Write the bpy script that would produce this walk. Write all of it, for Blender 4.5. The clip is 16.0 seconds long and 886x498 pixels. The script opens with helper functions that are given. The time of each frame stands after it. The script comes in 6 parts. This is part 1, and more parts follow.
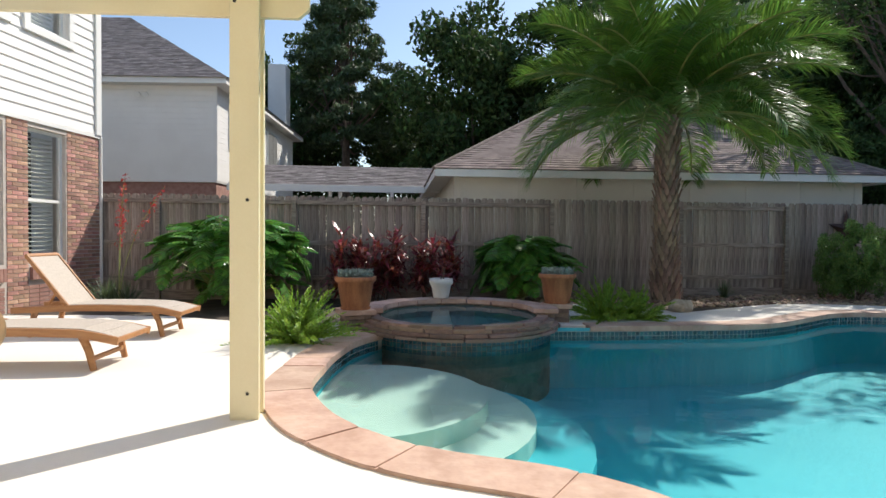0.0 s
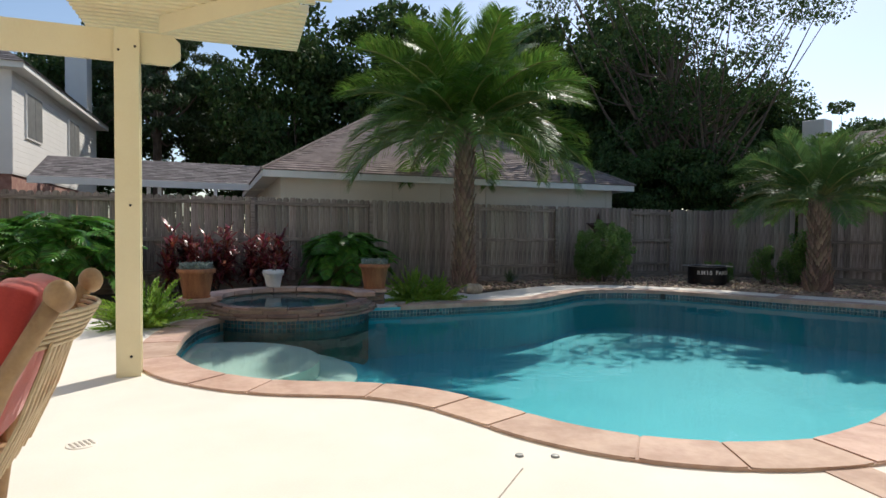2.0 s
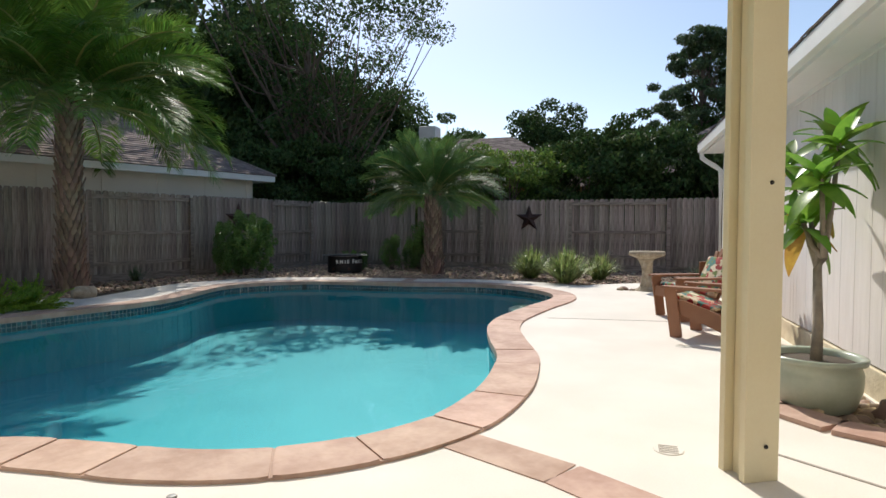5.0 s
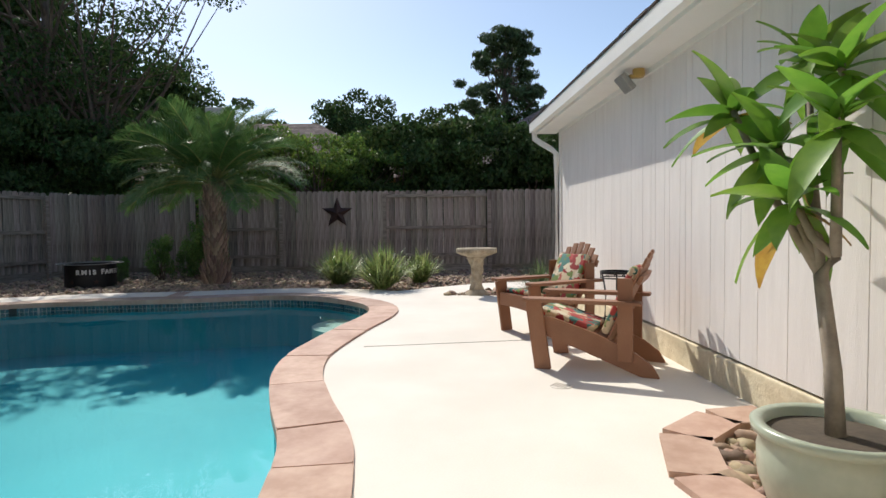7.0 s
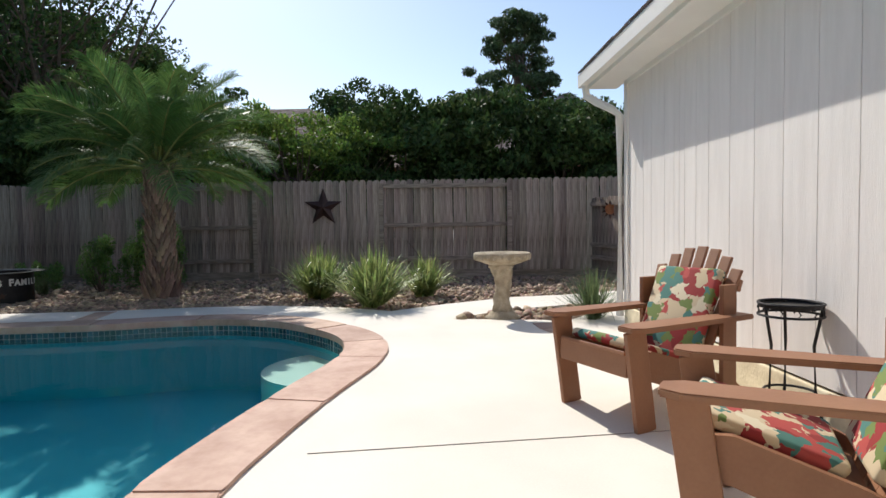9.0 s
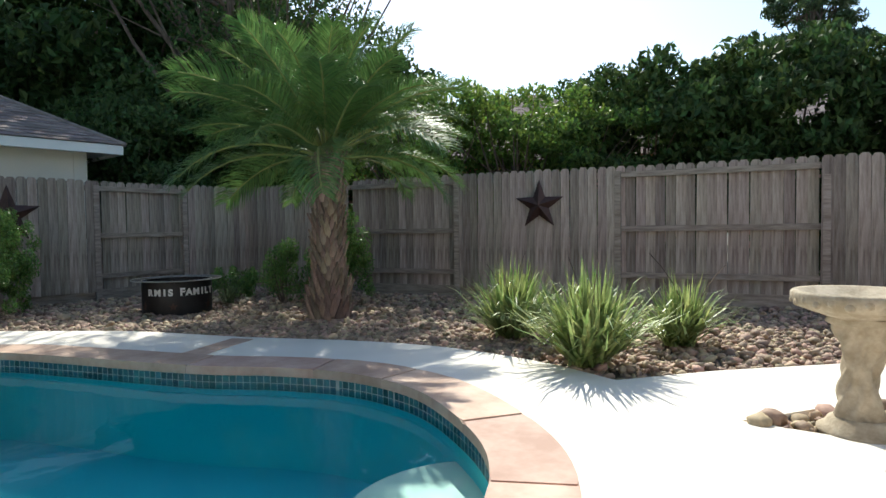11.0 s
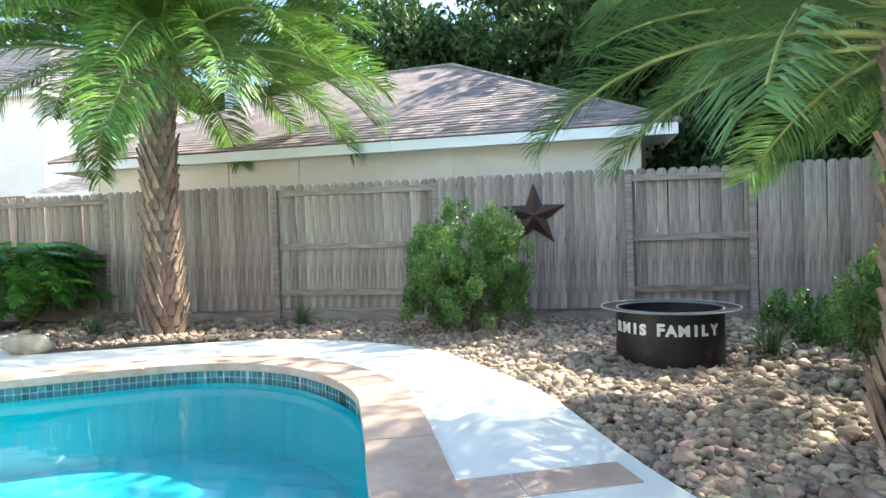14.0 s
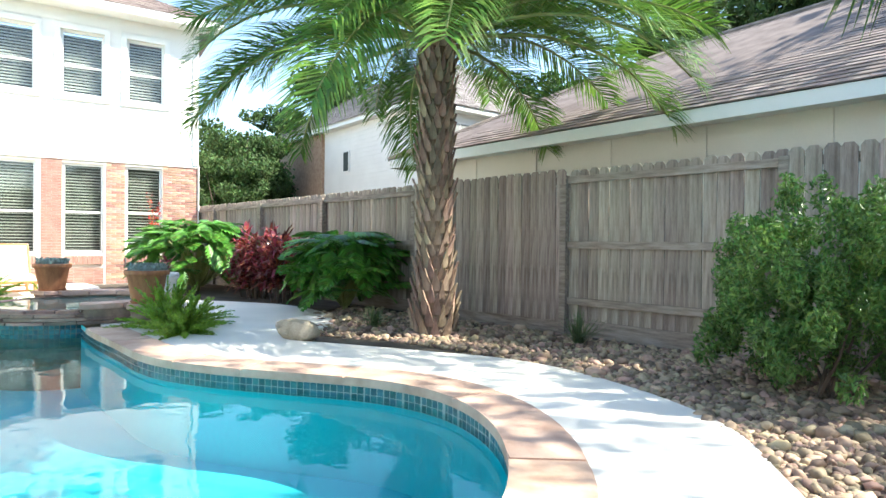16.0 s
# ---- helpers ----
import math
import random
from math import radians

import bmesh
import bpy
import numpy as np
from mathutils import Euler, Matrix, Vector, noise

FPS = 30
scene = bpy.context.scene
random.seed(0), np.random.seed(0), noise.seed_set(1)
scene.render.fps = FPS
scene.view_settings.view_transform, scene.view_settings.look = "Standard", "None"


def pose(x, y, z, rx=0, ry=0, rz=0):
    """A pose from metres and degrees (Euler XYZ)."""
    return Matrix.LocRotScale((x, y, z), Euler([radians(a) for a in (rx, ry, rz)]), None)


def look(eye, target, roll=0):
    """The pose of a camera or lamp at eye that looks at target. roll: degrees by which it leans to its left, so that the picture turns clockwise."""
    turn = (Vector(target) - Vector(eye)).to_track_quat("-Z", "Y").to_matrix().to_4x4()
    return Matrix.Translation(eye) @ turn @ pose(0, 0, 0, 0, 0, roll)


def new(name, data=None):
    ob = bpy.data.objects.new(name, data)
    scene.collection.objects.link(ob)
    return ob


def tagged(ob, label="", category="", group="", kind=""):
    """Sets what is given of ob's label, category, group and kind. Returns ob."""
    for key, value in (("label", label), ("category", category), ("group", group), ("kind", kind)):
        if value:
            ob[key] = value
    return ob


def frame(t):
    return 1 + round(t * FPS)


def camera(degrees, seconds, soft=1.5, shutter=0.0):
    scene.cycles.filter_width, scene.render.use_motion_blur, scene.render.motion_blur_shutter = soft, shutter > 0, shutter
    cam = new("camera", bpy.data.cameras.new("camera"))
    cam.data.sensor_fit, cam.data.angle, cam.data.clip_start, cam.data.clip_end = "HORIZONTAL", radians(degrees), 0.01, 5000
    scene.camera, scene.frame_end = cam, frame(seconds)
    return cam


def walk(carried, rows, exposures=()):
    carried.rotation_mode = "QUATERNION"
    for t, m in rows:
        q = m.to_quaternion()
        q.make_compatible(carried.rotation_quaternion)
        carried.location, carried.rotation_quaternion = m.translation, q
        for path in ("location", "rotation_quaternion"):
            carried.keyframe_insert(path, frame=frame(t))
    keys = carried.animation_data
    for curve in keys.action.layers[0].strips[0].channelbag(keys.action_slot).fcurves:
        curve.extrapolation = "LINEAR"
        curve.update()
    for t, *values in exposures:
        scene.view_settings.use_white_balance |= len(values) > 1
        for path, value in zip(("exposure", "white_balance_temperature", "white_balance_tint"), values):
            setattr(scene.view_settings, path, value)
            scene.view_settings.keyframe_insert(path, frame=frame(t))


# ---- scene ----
cam = camera(74.3, 16.0)
PATH = [
    (0, (-0.302, 0.524, 1.188), (-0.247, 2.523, 1.148), 0.4),
    (0.5, (-0.337, 0.008, 1.181), (-0.102, 1.994, 1.139), 0.4),
    (1, (-0.365, -0.427, 1.181), (0.031, 1.533, 1.139), 0.4),
    (1.5, (-0.434, -0.777, 1.192), (0.068, 1.158, 1.147), 0.3),
    (2, (-0.577, -1.078, 1.201), (0.07, 0.814, 1.15), 0.4),
    (2.5, (-0.712, -1.344, 1.21), (0.085, 0.49, 1.158), 0.4),
    (3, (-0.859, -1.498, 1.222), (0.096, 0.258, 1.166), 0.3),
    (3.5, (-0.929, -1.553, 1.226), (0.213, 0.088, 1.167), 0.3),
    (4, (-0.848, -1.432, 1.214), (0.457, 0.082, 1.151), 0.3),
    (4.5, (-0.597, -1.162, 1.221), (0.854, 0.212, 1.148), 0.2),
    (5, (-0.284, -0.827, 1.212), (1.304, 0.386, 1.135), 0.1),
    (5.2, (-0.117, -0.705, 1.209), (1.536, 0.419, 1.126), -0.3),
    (7.3, (2.139, 0.378, 1.148), (4.035, 1.01, 1.063), -0.5),
    (7.5, (2.377, 0.455, 1.151), (4.275, 1.08, 1.066), -0.4),
    (8, (2.987, 0.679, 1.135), (4.886, 1.3, 1.049), -0.4),
    (8.2, (3.244, 0.776, 1.126), (5.144, 1.394, 1.037), -0.6),
    (10.3, (6.176, 1.915, 1.092), (7.867, 2.98, 1.018), -0.7),
    (10.5, (6.458, 2.029, 1.094), (8.085, 3.19, 1.022), -0.6),
    (11, (7.112, 2.283, 1.113), (8.554, 3.667, 1.04), -0.8),
    (11.5, (7.781, 2.621, 1.108), (9.01, 4.197, 1.043), -0.9),
    (12, (8.386, 3.009, 1.085), (9.322, 4.776, 1.031), -1.0),
    (12.5, (8.914, 3.433, 1.076), (9.537, 5.333, 1.025), -1.3),
    (13, (9.363, 3.893, 1.075), (9.562, 5.883, 1.034), -1.9),
    (13.5, (9.709, 4.461, 1.095), (9.514, 6.452, 1.063), -1.9),
    (14, (9.896, 5.092, 1.09), (9.359, 7.018, 1.062), -1.6),
    (14.5, (9.988, 5.766, 1.104), (9.142, 7.578, 1.079), -1.5),
    (15, (9.946, 6.43, 1.12), (8.827, 8.088, 1.1), -1.2),
    (15.5, (9.941, 6.889, 1.09), (8.567, 8.343, 1.068), 0.4),
    (16, (9.883, 7.213, 1.065), (8.314, 8.453, 1.045), 0.6),
]
EXPOSURES = [(0.0, 0.35, 6500, 10), (1.5, 0.1, 6500, 10), (3.0, -0.15, 6500, 10), (5.0, -0.05, 6500, 10), (8.2, 0.0, 6500, 10), (10.4, 0.4, 6450, 7), (11.0, 0.65, 6450, 4),
             (12.0, 1.35, 6450, 2), (13.0, 2.1, 6450, 2), (13.7, 2.25, 6450, 2), (14.7, 2.2, 6450, 2), (16.0, 1.9, 6450, 2)]
walk(cam, [(t, look(eye, target, roll)) for t, eye, target, roll in PATH], EXPOSURES)

# ---- world and sun ----
SUN_AZ, SUN_EL = radians(45.0), radians(44.0)
world = bpy.data.worlds.new("sky_world")
scene.world = world
world.use_nodes = True
wn = world.node_tree
sky = wn.nodes.new("ShaderNodeTexSky")
sky.sky_type, sky.sun_disc = "NISHITA", False
sky.sun_elevation, sky.sun_rotation = SUN_EL, math.pi / 2 - SUN_AZ
sky.air_density, sky.dust_density = 1.0, 0.7
wn.links.new(sky.outputs[0], wn.nodes["Background"].inputs[0])
wn.nodes["Background"].inputs[1].default_value = 0.145
sun = new("sun", bpy.data.lights.new("sun", "SUN"))
sun.data.energy, sun.data.angle, sun.data.color = 4.6, radians(0.53), (1.0, 0.95, 0.86)
sdir = Vector((math.cos(SUN_AZ) * math.cos(SUN_EL), math.sin(SUN_AZ) * math.cos(SUN_EL), math.sin(SUN_EL)))
sun.matrix_world = look(sdir * 40, (0, 0, 0))

# ---- materials ----
def mat(name, a, b=None, rough=0.7, scale=8.0, fine=60.0, bump=0.15, metal=0.0, stretch=(1, 1, 1), vary=0.0, island=False, spec=0.5, sheen=0.0, through_light=0.0, coord="Object"):
    """Two-scale noise colour between a and b, fine grain in the bump, optional spread per object or island."""
    m = bpy.data.materials.new(name)
    m.use_nodes = True
    nt, N = m.node_tree, m.node_tree.nodes.new
    L = nt.links.new
    p = nt.nodes["Principled BSDF"]
    b = b or tuple(c * 0.75 for c in a)
    tc, mp = N("ShaderNodeTexCoord"), N("ShaderNodeMapping")
    mp.inputs["Scale"].default_value = stretch
    L(tc.outputs[coord], mp.inputs[0])
    n1, n2 = N("ShaderNodeTexNoise"), N("ShaderNodeTexNoise")
    n1.inputs["Scale"].default_value, n1.inputs["Detail"].default_value = scale, 6
    n2.inputs["Scale"].default_value, n2.inputs["Detail"].default_value = fine, 4
    L(mp.outputs[0], n1.inputs[0]), L(mp.outputs[0], n2.inputs[0])
    r = N("ShaderNodeValToRGB")
    r.color_ramp.elements[0].position, r.color_ramp.elements[1].position = 0.32, 0.68
    r.color_ramp.elements[0].color, r.color_ramp.elements[1].color = (*b, 1), (*a, 1)
    mixf = N("ShaderNodeMath")
    mixf.operation = "MULTIPLY_ADD"
    L(n2.outputs[0], mixf.inputs[0])
    mixf.inputs[1].default_value = 0.35
    sub = N("ShaderNodeMath")
    sub.operation = "SUBTRACT"
    L(n1.outputs[0], sub.inputs[0])
    sub.inputs[1].default_value = 0.175
    L(sub.outputs[0], mixf.inputs[2])
    L(mixf.outputs[0], r.inputs[0])
    col = r.outputs[0]
    if vary:
        hsv = N("ShaderNodeHueSaturation")
        src = N("ShaderNodeNewGeometry").outputs["Random Per Island"] if island else N("ShaderNodeObjectInfo").outputs["Random"]
        mr = N("ShaderNodeMapRange")
        mr.inputs[3].default_value, mr.inputs[4].default_value = 1 - vary, 1 + vary
        L(src, mr.inputs[0]), L(mr.outputs[0], hsv.inputs["Value"])
        hr = N("ShaderNodeMapRange")
        hr.inputs[3].default_value, hr.inputs[4].default_value = 0.5 - vary * 0.06, 0.5 + vary * 0.06
        wr = N("ShaderNodeMath")
        wr.operation = "FRACT"
        ml = N("ShaderNodeMath")
        ml.operation = "MULTIPLY"
        ml.inputs[1].default_value = 7.3
        L(src, ml.inputs[0]), L(ml.outputs[0], wr.inputs[0]), L(wr.outputs[0], hr.inputs[0]), L(hr.outputs[0], hsv.inputs["Hue"])
        L(col, hsv.inputs["Color"])
        col = hsv.outputs[0]
    L(col, p.inputs["Base Color"])
    p.inputs["Roughness"].default_value, p.inputs["Metallic"].default_value = rough, metal
    p.inputs["Specular IOR Level"].default_value = spec
    p.inputs["Sheen Weight"].default_value = sheen
    if bump:
        bp = N("ShaderNodeBump")
        bp.inputs["Strength"].default_value, bp.inputs["Distance"].default_value = bump, 0.01
        L(mixf.outputs[0], bp.inputs["Height"]), L(bp.outputs[0], p.inputs["Normal"])
    if through_light:
        tr, mx = N("ShaderNodeBsdfTranslucent"), N("ShaderNodeMixShader")
        L(col, tr.inputs[0])
        mx.inputs[0].default_value = through_light
        L(p.outputs[0], mx.inputs[1]), L(tr.outputs[0], mx.inputs[2])
        L(mx.outputs[0], nt.nodes["Material Output"].inputs[0])
    return m


def water_mat(name, tint, ripple):
    m = bpy.data.materials.new(name)
    m.use_nodes = True
    nt, N = m.node_tree, m.node_tree.nodes.new
    L = nt.links.new
    nt.nodes.remove(nt.nodes["Principled BSDF"])
    tp, gl, mx, fr = N("ShaderNodeBsdfTransparent"), N("ShaderNodeBsdfGlossy"), N("ShaderNodeMixShader"), N("ShaderNodeFresnel")
    tp.inputs[0].default_value = (*tint, 1)
    gl.inputs["Roughness"].default_value = 0.015
    fr.inputs[0].default_value = 1.33
    tc, n, n2, bp, ad = N("ShaderNodeTexCoord"), N("ShaderNodeTexNoise"), N("ShaderNodeTexNoise"), N("ShaderNodeBump"), N("ShaderNodeMath")
    n.inputs["Scale"].default_value, n.inputs["Detail"].default_value = 1.6, 2
    n2.inputs["Scale"].default_value, n2.inputs["Detail"].default_value = 7.0, 2
    ad.operation = "MULTIPLY_ADD"
    ad.inputs[1].default_value = 0.18
    L(tc.outputs["Object"], n.inputs[0]), L(tc.outputs["Object"], n2.inputs[0])
    L(n2.outputs[0], ad.inputs[0]), L(n.outputs[0], ad.inputs[2])
    bp.inputs["Strength"].default_value, bp.inputs["Distance"].default_value = ripple, 0.05
    L(ad.outputs[0], bp.inputs["Height"])
    L(bp.outputs[0], gl.inputs["Normal"]), L(bp.outputs[0], fr.inputs["Normal"])
    L(fr.outputs[0], mx.inputs[0]), L(tp.outputs[0], mx.inputs[1]), L(gl.outputs[0], mx.inputs[2])
    L(mx.outputs[0], nt.nodes["Material Output"].inputs[0])
    return m


M_DECK = mat("deck_coating", (0.80, 0.74, 0.66), (0.72, 0.665, 0.585), 0.85, 1.3, 90, 0.2)
M_SOIL = mat("soil", (0.11, 0.085, 0.06), (0.05, 0.038, 0.028), 0.95, 3, 40, 0.8)
M_COPE = mat("coping_stone", (0.58, 0.40, 0.31), (0.42, 0.26, 0.19), 0.75, 3.2, 18, 0.9, vary=0.10)
M_PLASTER = mat("pool_plaster", (0.078, 0.55, 0.61), (0.06, 0.485, 0.555), 0.6, 0.8, 30, 0.05)
M_STEP = mat("step_plaster", (0.84, 0.77, 0.66), (0.74, 0.69, 0.60), 0.7, 2, 40, 0.1)
M_TILE = mat("pool_tile", (0.05, 0.15, 0.17), (0.025, 0.08, 0.10), 0.12, 14, 60, 0.05, vary=0.45, island=True)
M_GROUT = mat("grout", (0.42, 0.43, 0.40), None, 0.9, 20, 80, 0.2)
M_WATER = water_mat("pool_water", (0.76, 0.97, 0.975), 0.10)
M_SPAWATER = water_mat("spa_water", (0.45, 0.72, 0.74), 0.12)
M_FENCE = mat("weathered_cedar", (0.41, 0.34, 0.28), (0.20, 0.155, 0.125), 0.9, 5, 45, 0.5, stretch=(6, 6, 0.5), vary=0.3, spec=0.2)
M_LEDGE = mat("ledge_stone", (0.30, 0.20, 0.15), (0.16, 0.105, 0.08), 0.8, 5, 30, 0.8, vary=0.3)
M_FENCE_RAIL = mat("weathered_rail", (0.37, 0.305, 0.25), (0.20, 0.155, 0.12), 0.9, 5, 45, 0.5, stretch=(0.8, 6, 6), vary=0.12)
M_CREAM = mat("cream_paint", (0.74, 0.66, 0.44), (0.70, 0.61, 0.39), 0.55, 2.5, 70, 0.12)
M_SIDING = mat("white_siding", (0.82, 0.79, 0.75), (0.77, 0.74, 0.70), 0.6, 1.5, 60, 0.1)
M_WHITE = mat("white_trim", (0.80, 0.78, 0.74), (0.76, 0.74, 0.70), 0.5, 3, 50, 0.06)
M_GARAGE = mat("textured_panel", (0.83, 0.79, 0.76), (0.77, 0.73, 0.70), 0.65, 3, 40, 0.35, stretch=(5, 5, 0.6))
M_NGARAGE = mat("cream_board", (0.74, 0.70, 0.60), (0.68, 0.64, 0.55), 0.7, 1.2, 40, 0.1)
M_STUCCO = mat("foundation_stucco", (0.74, 0.66, 0.48), (0.60, 0.52, 0.36), 0.9, 9, 50, 0.9)
M_SHINGLE = mat("roof_shingle", (0.27, 0.215, 0.195), (0.175, 0.135, 0.125), 0.9, 4, 70, 0.5, vary=0.3, island=True, spec=0.12)
M_SHINGLE_GREY = mat("roof_shingle_grey", (0.24, 0.215, 0.21), (0.16, 0.14, 0.135), 0.9, 4, 70, 0.5, vary=0.3, island=True, spec=0.12)
M_BRICK = mat("brick_face", (0.50, 0.30, 0.225), (0.36, 0.19, 0.14), 0.85, 7, 60, 0.6, vary=0.38)
M_MORTAR = mat("mortar", (0.56, 0.50, 0.44), (0.46, 0.40, 0.35), 0.95, 6, 80, 0.5)
M_BLIND = mat("blind_slat", (0.72, 0.76, 0.70), None, 0.5, 3, 30, 0.02)
# near-black colour stands in for shade inside rooms and the skimmer mouth
M_SHADE = mat("inside_shade", (0.05, 0.06, 0.055), None, 0.9, 2, 20, 0.0)
M_TEAK = mat("oiled_teak", (0.42, 0.20, 0.075), (0.30, 0.13, 0.045), 0.5, 5, 60, 0.2, stretch=(1, 6, 6))
M_SLING = mat("woven_sling", (0.52, 0.45, 0.38), (0.38, 0.32, 0.26), 0.75, 60, 160, 0.4)
M_BROWN = mat("brown_poly_lumber", (0.31, 0.145, 0.075), (0.26, 0.115, 0.058), 0.55, 4, 80, 0.15)
M_TERRA = mat("terracotta", (0.44, 0.19, 0.085), (0.27, 0.105, 0.05), 0.75, 5, 40, 0.4, stretch=(3, 3, 0.6))
M_WPOT = mat("white_glazed", (0.76, 0.76, 0.74), (0.66, 0.66, 0.62), 0.35, 6, 40, 0.1)
M_GPOT = mat("celadon_glaze", (0.42, 0.46, 0.36), (0.34, 0.38, 0.29), 0.28, 4, 30, 0.1)
M_STONE = mat("cast_stone", (0.50, 0.42, 0.31), (0.30, 0.24, 0.16), 0.9, 9, 50, 0.9)
M_ROCK = mat("river_rock", (0.40, 0.285, 0.195), (0.26, 0.175, 0.115), 0.75, 10, 60, 0.3, vary=0.5, island=True)
M_BLACK = mat("black_steel", (0.028, 0.027, 0.028), (0.018, 0.017, 0.017), 0.45, 6, 60, 0.15, metal=0.6)
M_CHROME = mat("bright_letter", (0.78, 0.77, 0.74), None, 0.4, 8, 60, 0.05)
M_RUST = mat("rusty_star", (0.085, 0.045, 0.035), (0.05, 0.025, 0.02), 0.55, 7, 50, 0.4, metal=0.5)
M_BARK = mat("tree_bark", (0.17, 0.125, 0.095), (0.085, 0.06, 0.045), 0.95, 5, 30, 0.9, stretch=(3, 3, 0.6))
M_BOOT = mat("palm_boot", (0.36, 0.255, 0.185), (0.20, 0.13, 0.09), 0.9, 12, 70, 0.7, stretch=(2, 2, 0.5), vary=0.35)
M_FROND = mat("palm_leaf", (0.15, 0.27, 0.045), (0.095, 0.19, 0.03), 0.42, 3, 30, 0.05, vary=0.35, island=True, through_light=0.35)
M_FROND2 = mat("palm_leaf_blue", (0.15, 0.25, 0.075), (0.10, 0.19, 0.055), 0.45, 3, 30, 0.05, vary=0.35, island=True, through_light=0.35)
M_RACHIS = mat("palm_rib", (0.30, 0.33, 0.10), (0.22, 0.22, 0.07), 0.5, 6, 30, 0.1)
M_OAK = mat("oak_leaf", (0.075, 0.125, 0.036), (0.04, 0.075, 0.022), 0.65, 0.6, 10, 0.0, vary=0.5, island=True, spec=0.25, through_light=0.25, coord="Generated")
M_PINE = mat("pine_needle", (0.085, 0.135, 0.05), (0.05, 0.085, 0.03), 0.6, 0.6, 10, 0.0, vary=0.5, island=True, through_light=0.2, coord="Generated")
M_LIGHTLEAF = mat("light_leaf", (0.155, 0.24, 0.045), (0.09, 0.16, 0.03), 0.5, 0.8, 10, 0.0, vary=0.45, island=True, through_light=0.45, coord="Generated")
M_SHRUB = mat("shrub_leaf", (0.17, 0.29, 0.07), (0.08, 0.17, 0.035), 0.4, 2, 20, 0.0, vary=0.45, island=True, through_light=0.35)
M_PHILO = mat("philodendron_leaf", (0.13, 0.29, 0.045), (0.08, 0.20, 0.03), 0.3, 3, 20, 0.05, vary=0.4, island=True, through_light=0.3)
M_CORDY = mat("cordyline_leaf", (0.30, 0.055, 0.045), (0.12, 0.028, 0.03), 0.35, 3, 20, 0.05, vary=0.6, island=True, through_light=0.3)
M_FERN = mat("foxtail_fern_leaf", (0.30, 0.45, 0.06), (0.19, 0.34, 0.04), 0.5, 4, 30, 0.0, vary=0.3, island=True, through_light=0.4)
M_FLAX = mat("striped_lily_leaf", (0.46, 0.50, 0.20), (0.13, 0.22, 0.05), 0.42, 6, 40, 0.0, vary=0.35, island=True, through_light=0.3)
M_GRASS = mat("grassy_leaf", (0.15, 0.20, 0.085), (0.09, 0.135, 0.06), 0.5, 6, 40, 0.0, vary=0.3, island=True, through_light=0.3)
M_SUCC = mat("grey_succulent", (0.30, 0.35, 0.31), (0.20, 0.25, 0.22), 0.6, 9, 40, 0.0, vary=0.25, island=True)
M_PLUM = mat("plumeria_leaf", (0.20, 0.36, 0.045), (0.13, 0.28, 0.035), 0.35, 4, 30, 0.1, vary=0.25, through_light=0.4)
M_PLUMY = mat("plumeria_dry_leaf", (0.50, 0.36, 0.06), (0.32, 0.16, 0.04), 0.5, 5, 30, 0.1, vary=0.25, through_light=0.35)
M_PLUMBARK = mat("plumeria_bark", (0.33, 0.28, 0.22), (0.22, 0.18, 0.14), 0.8, 12, 50, 0.4)
M_REDFLOWER = mat("red_flower", (0.60, 0.07, 0.06), (0.42, 0.04, 0.04), 0.5, 9, 40, 0.0, vary=0.3, island=True, through_light=0.3)
M_WICKER = mat("cane_frame", (0.40, 0.26, 0.13), (0.26, 0.155, 0.075), 0.5, 9, 60, 0.3)
M_CORD = mat("wicker_cord", (0.62, 0.50, 0.32), (0.48, 0.37, 0.22), 0.6, 12, 80, 0.3)
M_REDCLOTH = mat("red_cloth", (0.48, 0.055, 0.04), (0.36, 0.035, 0.028), 0.85, 5, 120, 0.3, sheen=0.3)
M_METALGREY = mat("grey_metal", (0.35, 0.35, 0.34), None, 0.4, 6, 40, 0.1, metal=0.5)
M_JOINT = mat("dark_joint", (0.42, 0.37, 0.31), None, 0.95, 6, 60, 0.2)
M_AMBER = mat("amber_fitting", (0.50, 0.34, 0.10), (0.40, 0.26, 0.08), 0.4, 6, 40, 0.1)


